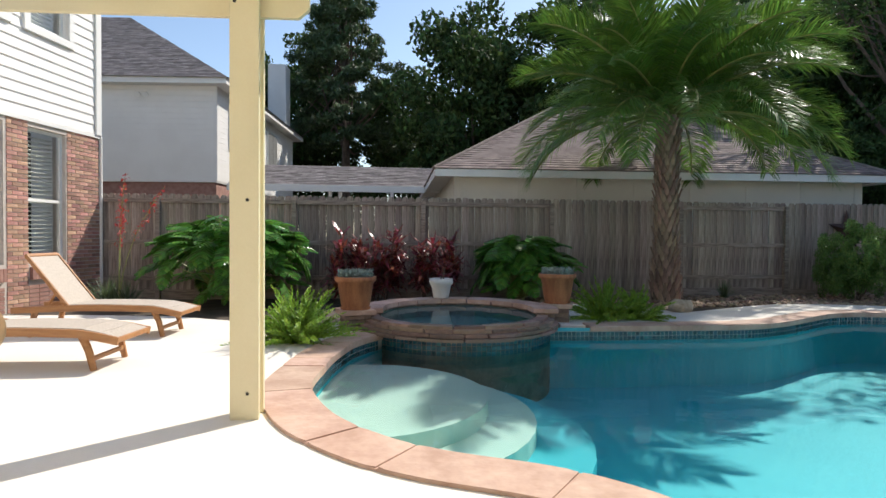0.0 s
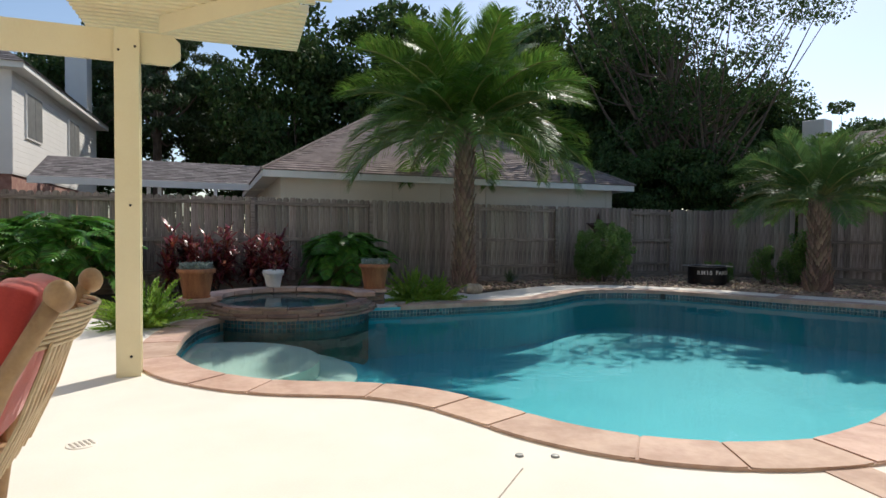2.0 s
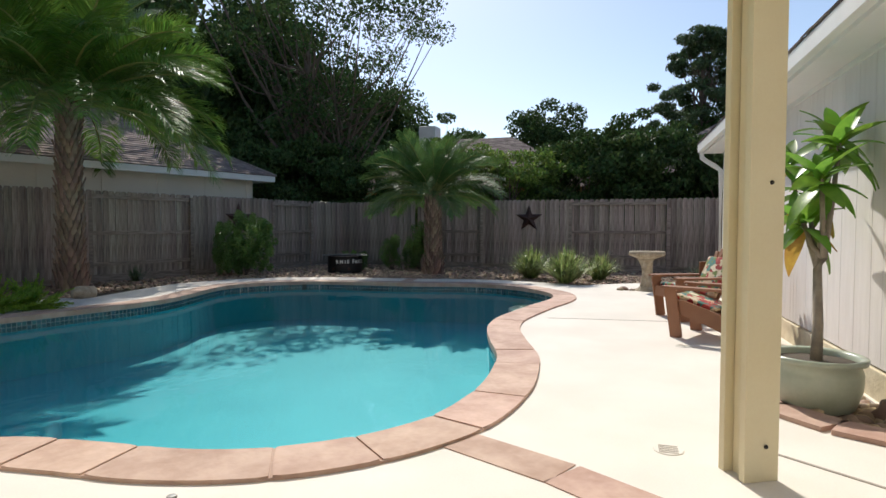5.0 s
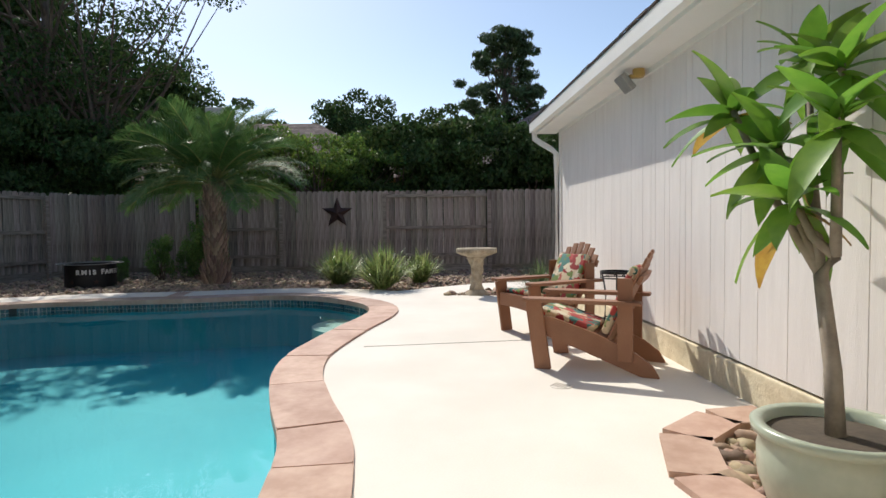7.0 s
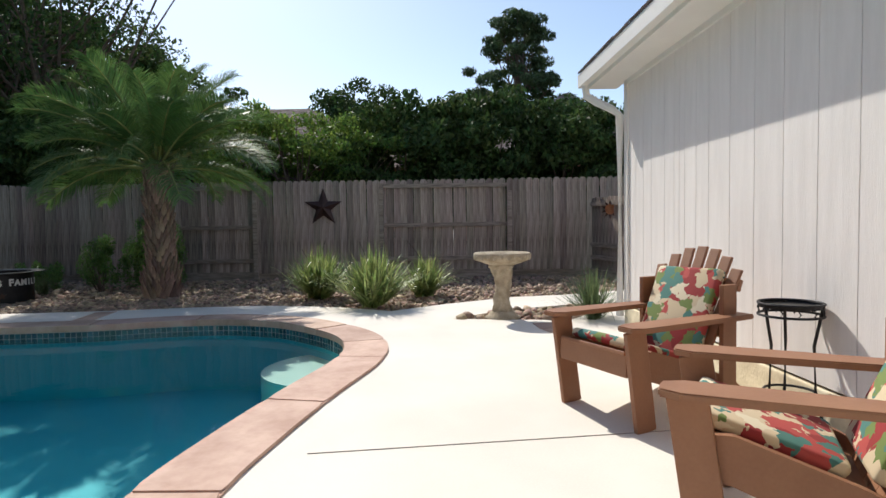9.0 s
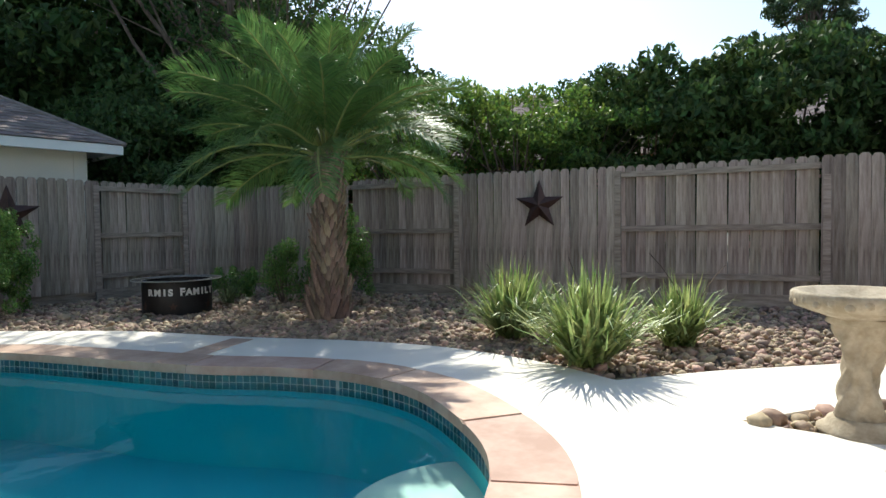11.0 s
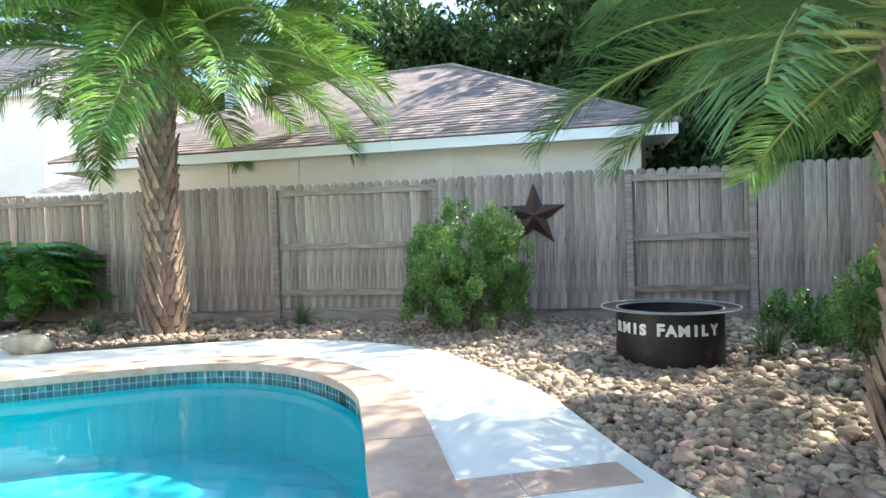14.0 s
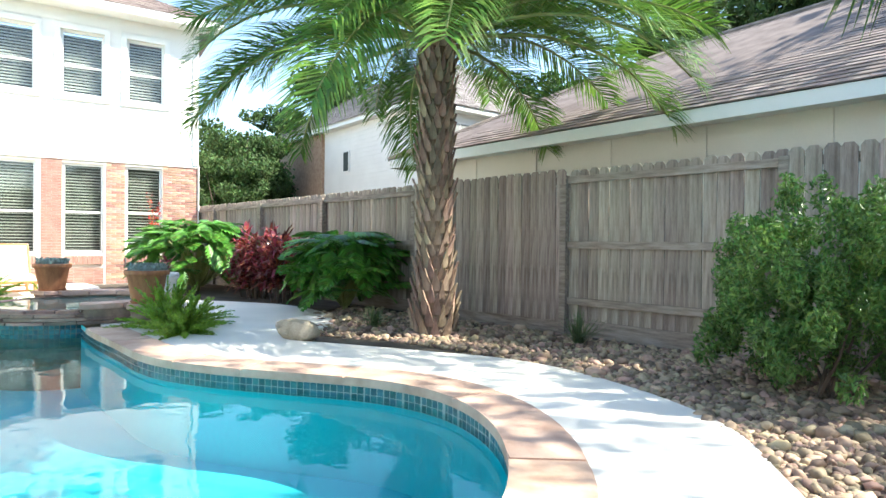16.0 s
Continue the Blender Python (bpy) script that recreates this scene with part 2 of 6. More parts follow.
def floral():
    m = bpy.data.materials.new("floral_cushion")
    m.use_nodes = True
    nt, N = m.node_tree, m.node_tree.nodes.new
    L = nt.links.new
    p = nt.nodes["Principled BSDF"]
    tc, v, n, r = N("ShaderNodeTexCoord"), N("ShaderNodeTexVoronoi"), N("ShaderNodeTexNoise"), N("ShaderNodeValToRGB")
    n.inputs["Scale"].default_value = 16
    v.inputs["Scale"].default_value = 15
    mixv = N("ShaderNodeMix")
    mixv.data_type = "RGBA"
    mixv.inputs[0].default_value = 0.12
    L(tc.outputs["Object"], n.inputs[0]), L(tc.outputs["Object"], mixv.inputs[6]), L(n.outputs["Color"], mixv.inputs[7])
    L(mixv.outputs[2], v.inputs["Vector"])
    sp = N("ShaderNodeSeparateColor")
    L(v.outputs["Color"], sp.inputs[0]), L(sp.outputs[0], r.inputs[0])
    r.color_ramp.interpolation = "CONSTANT"
    cols = [(0.0, (0.30, 0.03, 0.03)), (0.28, (0.62, 0.50, 0.33)), (0.5, (0.07, 0.20, 0.17)), (0.66, (0.45, 0.07, 0.06)), (0.82, (0.16, 0.22, 0.06)), (0.92, (0.70, 0.62, 0.45))]
    e = r.color_ramp.elements
    e[0].color = (*cols[0][1], 1)
    e[1].position, e[1].color = cols[1][0], (*cols[1][1], 1)
    for pos, c in cols[2:]:
        e.new(pos).color = (*c, 1)
    L(r.outputs[0], p.inputs["Base Color"])
    p.inputs["Roughness"].default_value = 0.85
    return m


M_FLORAL = floral()
M_GLASS = bpy.data.materials.new("window_glass")
M_GLASS.use_nodes = True
gp = M_GLASS.node_tree.nodes["Principled BSDF"]
gp.inputs["Transmission Weight"].default_value, gp.inputs["Roughness"].default_value, gp.inputs["IOR"].default_value = 1.0, 0.02, 1.45


# ---- builders ----
def thing(name, at=(0, 0, 0), rz=0, label="", category="", group="", kind=""):
    ob = new(name)
    ob.empty_display_size = 0.1
    ob.matrix_world = pose(*at, 0, 0, rz)
    return tagged(ob, label, category, group, kind)


def mesh_of(name, bm, material, smooth=False):
    me = bpy.data.meshes.new(name)
    bm.to_mesh(me)
    bm.free()
    me.materials.append(material)
    if smooth:
        me.polygons.foreach_set("use_smooth", [True] * len(me.polygons))
    return me


def part(name, bm, material, parent=None, label="", smooth=False, m=None):
    me = bm if isinstance(bm, bpy.types.Mesh) else mesh_of(name, bm, material, smooth)
    ob = new(name, me)
    if parent:
        ob.parent = parent
    if m is not None:
        ob.matrix_basis = m
    return tagged(ob, label)


def box(bm, sx, sy, sz, m=None, bevel=0.0):
    g = bmesh.ops.create_cube(bm, size=1.0, matrix=(m or Matrix()) @ Matrix.Diagonal((sx, sy, sz, 1)))
    if bevel:
        es = list({e for v in g["verts"] for e in v.link_edges})
        bmesh.ops.bevel(bm, geom=es, offset=bevel, segments=2, profile=0.5, affect="EDGES")


def boxm(sx, sy, sz, m=None, bevel=0.0):
    bm = bmesh.new()
    box(bm, sx, sy, sz, m, bevel)
    return bm


def lathe(bm, prof, seg=32, m=None):
    """Turned shape from (radius, height) pairs."""
    m = m or Matrix()
    rings = [[bm.verts.new(m @ Vector((r * math.cos(a), r * math.sin(a), z))) for a in (2 * math.pi * k / seg for k in range(seg))] for r, z in prof]
    for a, b in zip(rings, rings[1:]):
        for k in range(seg):
            bm.faces.new((a[k], a[(k + 1) % seg], b[(k + 1) % seg], b[k]))
    return bm


def tube(bm, pts, radii, seg=8, cap=True):
    """A tapered tube along points."""
    pts = [Vector(p) for p in pts]
    if not hasattr(radii, "__len__"):
        radii = [radii] * len(pts)
    rings = []
    for i, p in enumerate(pts):
        d = (pts[min(i + 1, len(pts) - 1)] - pts[max(i - 1, 0)]).normalized()
        q = d.to_track_quat("Z", "Y")
        rings.append([bm.verts.new(p + q @ Vector((radii[i] * math.cos(a), radii[i] * math.sin(a), 0))) for a in (2 * math.pi * k / seg for k in range(seg))])
    for a, b in zip(rings, rings[1:]):
        for k in range(seg):
            bm.faces.new((a[k], a[(k + 1) % seg], b[(k + 1) % seg], b[k]))
    if cap:
        bm.faces.new(rings[0][::-1]), bm.faces.new(rings[-1])
    return bm


def prism(bm, outline, z0, z1, m=None):
    """Upright prism over a plan outline."""
    m = m or Matrix()
    lo = [bm.verts.new(m @ Vector((x, y, z0))) for x, y in outline]
    hi = [bm.verts.new(m @ Vector((x, y, z1))) for x, y in outline]
    n = len(lo)
    for k in range(n):
        bm.faces.new((lo[k], lo[(k + 1) % n], hi[(k + 1) % n], hi[k]))
    bm.faces.new(hi), bm.faces.new(lo[::-1])
    return bm


def spline(pts, n, closed=True):
    """Catmull-Rom through plan points."""
    P, out, k = [Vector(p) for p in pts], [], len(pts)
    for i in range(k if closed else k - 1):
        a, b, c, d = (P[(i + j) % k] if closed else P[min(max(i + j, 0), k - 1)] for j in (-1, 0, 1, 2))
        for s in range(n):
            t = s / n
            out.append(0.5 * (2 * b + (c - a) * t + (2 * a - 5 * b + 4 * c - d) * t * t + (3 * b - a - 3 * c + d) * t ** 3))
    if not closed:
        out.append(P[-1])
    return out


def offset(loop, d):
    n, out = len(loop), []
    for i in range(n):
        t = (loop[(i + 1) % n] - loop[i - 1]).normalized()
        out.append(loop[i] + Vector((t.y, -t.x)) * d)
    return out


def inside(x, y, poly):
    r, j = False, len(poly) - 1
    for i in range(len(poly)):
        xi, yi, xj, yj = poly[i][0], poly[i][1], poly[j][0], poly[j][1]
        if (yi > y) != (yj > y) and x < (xj - xi) * (y - yi) / (yj - yi) + xi:
            r = not r
        j = i
    return r


def sheet(loops, z, thick=0.0):
    """Flat sheet bounded by the first loop with the others as holes."""
    bm = bmesh.new()
    es = []
    for lp in loops:
        vs = [bm.verts.new((p[0], p[1], z)) for p in lp]
        es += [bm.edges.new((vs[i - 1], vs[i])) for i in range(len(vs))]
    bmesh.ops.triangle_fill(bm, use_beauty=True, use_dissolve=False, edges=es)
    for f in bm.faces:
        if f.normal.z < 0:
            f.normal_flip()
    if thick:
        g = bmesh.ops.extrude_edge_only(bm, edges=[e for e in bm.edges if len(e.link_faces) == 1])
        for v in g["geom"]:
            if isinstance(v, bmesh.types.BMVert):
                v.co.z -= thick
        bmesh.ops.recalc_face_normals(bm, faces=bm.faces)
    return bm


def cards(name, quads, material):
    """One mesh from an array of quads (n, 4, 3)."""
    q = np.asarray(quads, dtype=np.float64)
    n = len(q)
    me = bpy.data.meshes.new(name)
    me.from_pydata(q.reshape(-1, 3).tolist(), [], np.arange(4 * n).reshape(-1, 4).tolist())
    me.materials.append(material)
    return me


# ---- plan ----
POOL = [(-1.24, 5.8), (-1.22, 5.1), (-0.95, 4.4), (-0.58, 3.95), (-0.2, 3.68), (0.4, 3.42), (0.82, 3.05), (1.08, 2.6), (1.29, 2.16), (1.55, 1.83), (1.87, 1.6), (2.25, 1.46), (2.7, 1.42), (3.36, 1.57),
        (4.0, 1.85), (4.4, 2.08), (4.9, 2.48), (5.5, 2.9), (6.1, 3.18), (6.75, 3.33), (7.54, 3.46), (8.35, 3.56), (8.87, 3.74), (9.3, 4.08), (9.62, 4.6), (9.83, 5.2), (9.8, 5.85), (9.52, 6.45), (9.16, 6.95),
        (8.85, 7.55), (8.5, 8.3), (8.1, 9.02), (7.45, 9.55), (6.75, 9.75), (6.1, 9.6), (5.4, 9.12), (4.8, 8.7), (4.1, 8.4), (3.1, 8.3), (2.2, 8.22), (1.3, 8.2), (0.3, 8.2), (-0.6, 7.85), (-1.05, 7.2), (-1.2, 6.5)]
SPA = Vector((0.12, 8.35))
WATER_Z = -0.13
pool = spline(POOL, 8)
DECK = [(-6.75, 9.2), (-7.9, -1.0), (-7.9, -3.6), (3.2, -3.6), (3.2, -1.38), (10.6, 1.42), (13.9, 1.6), (13.15, 2.35), (12.65, 3.13), (11.7, 3.85), (10.97, 4.28), (11.1, 5.05), (11.02, 6.05), (10.65, 6.98), (10.05, 8.0),
        (9.42, 9.3), (8.78, 10.1), (8.2, 10.7), (7.3, 11.05), (6.2, 11.1), (5.15, 10.6), (3.9, 9.85), (3.05, 10.8), (2.0, 11.25), (0.9, 11.3), (0.0, 11.0), (-1.1, 10.1), (-1.5, 8.8),
        (-1.75, 7.3), (-2.1, 7.4), (-2.9, 8.7), (-4.0, 9.2), (-5.4, 9.3)]
deck = DECK[:10] + [tuple(p) for p in spline(DECK[10:22], 5, False)] + [tuple(p) for p in spline(DECK[22:28], 5, False)] + DECK[28:]

far = [(2500 * math.cos(a), 2500 * math.sin(a)) for a in (2 * math.pi * k / 48 for k in range(48))]
ground = part("ground", sheet([far, offset(pool, 0.22)[::-1]], -0.05), M_SOIL)
tagged(ground, "dark bare soil of the planting beds and beyond", "ground", kind="structure")
# bath bed and plumeria bed cut into the deck
BATHBED = [(10.62, 3.34), (10.72, 2.72), (10.86, 2.05), (11.5, 1.85), (12.25, 2.05), (11.66, 2.68), (11.1, 3.1)]
PLUMBED = [(5.58, -0.43), (5.42, -0.15), (5.05, 0.05), (4.55, 0.02), (4.12, -0.22), (3.9, -0.6), (3.82, -1.1)]
plumbed = [(5.6, -0.44)] + [tuple(p) for p in spline(PLUMBED, 5, False)]
dk = part("deck", sheet([deck, offset(pool, 0.2), BATHBED[::-1], plumbed[::-1]], 0.0, 0.09), M_DECK)
tagged(dk, "pale cream coated concrete pool deck in bright sun", "deck", kind="structure")

# pool shell
bm = bmesh.new()
lo_z = -0.8
lo = [bm.verts.new((p.x, p.y, lo_z)) for p in pool]
hi = [bm.verts.new((p.x, p.y, 0.0)) for p in pool]
for k in range(len(pool)):
    bm.faces.new((hi[k], hi[(k + 1) % len(pool)], lo[(k + 1) % len(pool)], lo[k]))
bmesh.ops.triangle_fill(bm, use_beauty=True, edges=[bm.edges.get((lo[k - 1], lo[k])) for k in range(len(lo))])
shell = part("pool_shell", bm, M_PLASTER)
tagged(shell, "aqua plaster shell of the free-form swimming pool", "pool", kind="structure")
pw = part("pool_water", sheet([pool], WATER_Z), M_WATER)
tagged(pw, "clear turquoise pool water with gentle ripples", "water", kind="structure")


def disc_outline(c, r, a0=0, a1=360, n=40):
    return [(c[0] + r * math.cos(radians(a0 + (a1 - a0) * k / n)), c[1] + r * math.sin(radians(a0 + (a1 - a0) * k / n))) for k in range(n)]


for c, r, z in (((-0.95, 5.72), 1.2, -0.21), ((-0.9, 5.62), 1.55, -0.36), ((-0.85, 5.52), 1.95, -0.5), ((9.22, 4.08), 0.68, -0.28)):
    st = part("pool_step", prism(bmesh.new(), disc_outline(c, r), lo_z - 0.01, z), M_STEP if z > -0.45 else M_PLASTER)
    tagged(st, "rounded pale plaster entry step under water" if z > -0.45 else "rounded aqua plaster bench under water", "pool step", "pool steps", "structure")

# coping stones
outer = offset(pool, 0.36)
inner = offset(pool, -0.025)
coping = thing("coping", label="salmon and tan stamped flagstone coping round the pool", category="coping", kind="structure")
random.seed(4)
k, n = 0, len(pool)
while k < n:
    step = random.choice((8, 9, 11, 12, 14))
    e = min(k + step, n)
    mid = pool[((k + e) // 2) % n]
    if (mid - SPA).length > 1.12:
        ii = [inner[j % n].lerp(inner[(j + 1) % n], f) for j, f in [(k, 0.012)] + [(j, 0) for j in range(k + 1, e)] + [(e - 1, 0.988)]]
        oo = [outer[j % n].lerp(outer[(j + 1) % n], f) for j, f in [(k, 0.012)] + [(j, 0) for j in range(k + 1, e)] + [(e - 1, 0.988)]]
        bm = prism(bmesh.new(), [tuple(p) for p in ii] + [tuple(p) for p in oo[::-1]], -0.045, 0.022 + random.uniform(-0.002, 0.003))
        bmesh.ops.bevel(bm, geom=[ed for ed in bm.edges if min(v.co.z for v in ed.verts) > 0], offset=0.009, segments=2, affect="EDGES")
        bmesh.ops.recalc_face_normals(bm, faces=bm.faces)
        part("stone", bm, M_COPE, coping)
    k = e


def band(path, w, z, name, label):
    """Strip of stamped stones across the deck."""
    b = thing(name, label=label, category="paving band", kind="structure")
    for p, q in zip(path, path[1:]):
        p, q = Vector(p), Vector(q)
        d = (q - p).normalized()
        s = Vector((-d.y, d.x)) * w / 2
        p2, q2 = p + d * 0.004, q - d * 0.004
        bm = prism(bmesh.new(), [tuple(p2 + s), tuple(p2 - s), tuple(q2 - s), tuple(q2 + s)], -0.03, z)
        bmesh.ops.recalc_face_normals(bm, faces=bm.faces)
        part("stone", bm, M_COPE, b)


band([(2.37, 1.08), (2.31, 0.42), (2.16, -0.25), (1.95, -1.15), (1.75, -2.1), (1.5, -3.5)], 0.28, 0.006, "paving_band", "salmon stamped stone band across the pale deck")
band([(9.13, 7.45), (9.5, 7.65), (9.98, 7.9)], 0.24, 0.006, "paving_band", "salmon stamped stone band crossing the deck walk")
# plumeria bed border
band([(9.78, 1.22), (9.84, 1.6), (10.02, 1.92), (10.28, 2.16), (10.58, 2.3)], 0.24, 0.008, "bed_border", "curved salmon stamped stone border round the grass bed")
bd = spline(PLUMBED, 4, False)
band([tuple(p) for p in bd[::4]], 0.26, 0.03, "bed_border", "curved salmon stamped stone border of the plumeria bed")

# deck joints, drains
def strip(name, a, b, w, label, material=M_JOINT, cat="joint"):
    a, b = Vector(a), Vector(b)
    d = (b - a).normalized()
    s = Vector((-d.y, d.x)) * w / 2
    tagged(part(name, prism(bmesh.new(), [tuple(a + s), tuple(a - s), tuple(b - s), tuple(b + s)], -0.01, 0.004), material), label, cat, kind="structure")


strip("deck_joint", (0.78, 1.6), (-1.3, -0.6), 0.005, "thin control joint in the pale deck")
strip("deck_joint", (6.7, 2.75), (7.9, 0.4), 0.004, "thin control joint in the pale deck")
strip("deck_joint", (3.3, -0.2), (2.9, -1.4), 0.02, "open joint in the pale deck beside the post")


def drain(x, y, rz):
    d = thing("deck_drain", (x, y, 0), rz, "small slotted drain grate set flush in the deck", "drain")
    bm = bmesh.new()
    lathe(bm, [(0.001, 0.005), (0.075, 0.005), (0.08, 0.002), (0.08, -0.01)], 24)
    part("plate", bm, M_DECK, d)
    me = mesh_of("slot", boxm(0.012, 0.1, 0.004), M_JOINT)
    for i in range(5):
        part("slot", me, None, d, m=pose(-0.05 + 0.025 * i, 0, 0.0045))


drain(-1.44, 2.67, 30), drain(2.95, 0.1, 20), drain(5.89, 0.81, 70)
for x, y in ((0.84, 1.76), (1.02, 1.69)):
    tagged(part("anchor_cap", lathe(bmesh.new(), [(0.001, 0.012), (0.02, 0.011), (0.024, 0.003), (0.024, -0.01)], 16), M_METALGREY, m=pose(x, y, 0)), "small round metal anchor cap in the deck", "anchor cap")

# ---- waterline tiles ----
def tile_run(loop, z, size, closed, keep=lambda p: True):
    """Square tiles along a plan loop, facing its left side inwards."""
    quads, n = [], len(loop)
    acc = 0.0
    pts = []
    for i in range(n if closed else n - 1):
        a, b = loop[i], loop[(i + 1) % n]
        L = (b - a).length
        while acc < L:
            pts.append((a + (b - a) * (acc / L), (b - a).normalized()))
            acc += size
        acc -= L
    for p, d in pts:
        if not keep(p):
            continue
        nn = Vector((-d.y, d.x)) * 0.004
        a, b = p + nn + d * 0.003, p + nn + d * (size - 0.003)
        for r in range(len(z)):
            z0, z1 = z[r], z[r] + size - 0.006
            quads.append([(a.x, a.y, z0), (b.x, b.y, z0), (b.x, b.y, z1), (a.x, a.y, z1)])
            e, f = p, p + d * size
            quads.append([(a.x, a.y, z1), (b.x, b.y, z1), (f.x, f.y, z1 + 0.001), (e.x, e.y, z1 + 0.001)])
    return quads


T = 0.058
ccw_pool = pool
tb = thing("waterline_tile", label="dark teal square waterline tiles round the pool", category="tile", kind="structure")
part("tile", cards("tile", tile_run(ccw_pool, [-0.165, -0.165 + T], T, True, lambda p: (p - SPA).length > 1.26), M_TILE), None, tb, "glossy dark teal square tiles")["kind"] = "stuff"
gl = offset(pool, -0.002)
bm = bmesh.new()
vs = [(bm.verts.new((p.x, p.y, -0.17)), bm.verts.new((p.x, p.y, -0.046))) for p in gl]
for i in range(len(vs)):
    bm.faces.new((vs[i - 1][0], vs[i][0], vs[i][1], vs[i - 1][1]))
part("grout", bm, M_GROUT, tb, "pale grey grout behind the tiles")
# skimmer mouth: solid panel, the shade of the opening is painted on
sk = Vector((8.05, 9.12))
dsk = Vector((-0.62, 0.45)).normalized()
bm = boxm(0.42, 0.03, 0.12, Matrix.Translation((sk.x, sk.y, -0.1)) @ Matrix.Rotation(math.atan2(dsk.y, dsk.x), 4, "Z"))
tagged(part("pool_skimmer", bm, M_SHADE), "skimmer mouth drawn as a panel painted shade-dark under coping", "skimmer")

# ---- spa ----
spa = thing("spa", (SPA.x, SPA.y, 0), 0, "raised round stone spa spilling into the pool", "spa", kind="structure")
part("basin", lathe(bmesh.new(), [(0.001, -0.5), (0.75, -0.48), (0.78, -0.1), (1.02, -0.08), (1.03, 0.15), (1.03, 0.16)], 64), M_STEP, spa, "pale plaster spa basin", smooth=True)
part("outer_wall", lathe(bmesh.new(), [(1.22, -1.16), (1.22, 0.14), (1.04, 0.14)], 64), M_LEDGE, spa)
wt = sheet([disc_outline((0, 0), 1.028, n=64)], 0.165)
part("water", wt, M_SPAWATER, spa, "still greenish spa water")
# waterline tiles and stacked stones on the pool side
q = []
arc = [Vector((1.222 * math.cos(a), 1.222 * math.sin(a))) for a in (radians(375 - 3 * i) for i in range(69))]
part("tile", cards("spa_tile", tile_run(arc, [-0.165, -0.165 + T, -0.165 + 2 * T], T, False), M_TILE), None, spa, "dark teal square tiles")["kind"] = "stuff"
random.seed(11)
for r_, z_ in ((1.34, 0.03), (1.31, 0.075), (1.27, 0.115), (1.20, 0.155)):
    a = 172.0 + random.uniform(0, 8)
    while a < 372:
        w = random.uniform(12, 26)
        rr, h = r_ + random.uniform(-0.02, 0.025), random.uniform(0.034, 0.043)
        ol = [(rr * math.cos(radians(b)), rr * math.sin(radians(b))) for b in np.linspace(a, a + w - 0.6, 6)] + [(1.05 * math.cos(radians(b)), 1.05 * math.sin(radians(b))) for b in np.linspace(a + w - 0.6, a, 6)]
        bm = prism(bmesh.new(), ol, z_ - 0.02, z_ - 0.02 + h)
        bmesh.ops.bevel(bm, geom=[e for e in bm.edges], offset=0.006, segments=1, affect="EDGES")
        bmesh.ops.recalc_face_normals(bm, faces=bm.faces)
        part("ledge_stone", bm, M_LEDGE, spa)
        a += w
for i in range(9):
    a0, a1 = -8 + 22 * i, -8 + 22 * i + 21.4
    ol = [(1.33 * math.cos(radians(b)), 1.33 * math.sin(radians(b))) for b in np.linspace(a0, a1, 8)] + [(1.0 * math.cos(radians(b)), 1.0 * math.sin(radians(b))) for b in np.linspace(a1, a0, 8)]
    bm = prism(bmesh.new(), ol, 0.19, 0.255)
    bmesh.ops.bevel(bm, geom=list(bm.edges), offset=0.008, segments=1, affect="EDGES")
    bmesh.ops.recalc_face_normals(bm, faces=bm.faces)
    part("coping_stone", bm, M_COPE, spa)
ol = [(1.29 * math.cos(radians(b)), 1.29 * math.sin(radians(b))) for b in np.linspace(-6, 186, 40)] + [(1.04 * math.cos(radians(b)), 1.04 * math.sin(radians(b))) for b in np.linspace(186, -6, 40)]
part("back_wall", prism(bmesh.new(), ol, -0.06, 0.188), M_LEDGE, spa)
for nm, c, s_ in (("pedestal", (-1.22, 8.1), 20), ("pedestal", (1.58, 8.9), -15)):
    pd = thing(nm, (c[0], c[1], 0), s_, "low flagstone pedestal beside the spa under a pot", "pedestal", "spa pedestals", "structure")
    for i, (w, z0, z1) in enumerate(((0.36, -0.3, 0.06), (0.34, 0.065, 0.13), (0.35, 0.135, 0.19), (0.44, 0.195, 0.255))):
        bm = boxm(w, w, z1 - z0, Matrix.Translation((0, 0, (z0 + z1) / 2)), 0.008)
        part("slab", bm, M_LEDGE if i < 3 else M_COPE, pd)

# ---- fences ----
picket_bm = prism(bmesh.new(), [(-0.066, 0), (0.066, 0), (0.066, 1.84), (0.036, 1.88), (-0.036, 1.88), (-0.066, 1.84)], -0.009, 0.009, Matrix.Rotation(math.pi / 2, 4, "X"))
bmesh.ops.recalc_face_normals(picket_bm, faces=picket_bm.faces)
ME_PICKET = mesh_of("picket", picket_bm, M_FENCE)
random.seed(7)


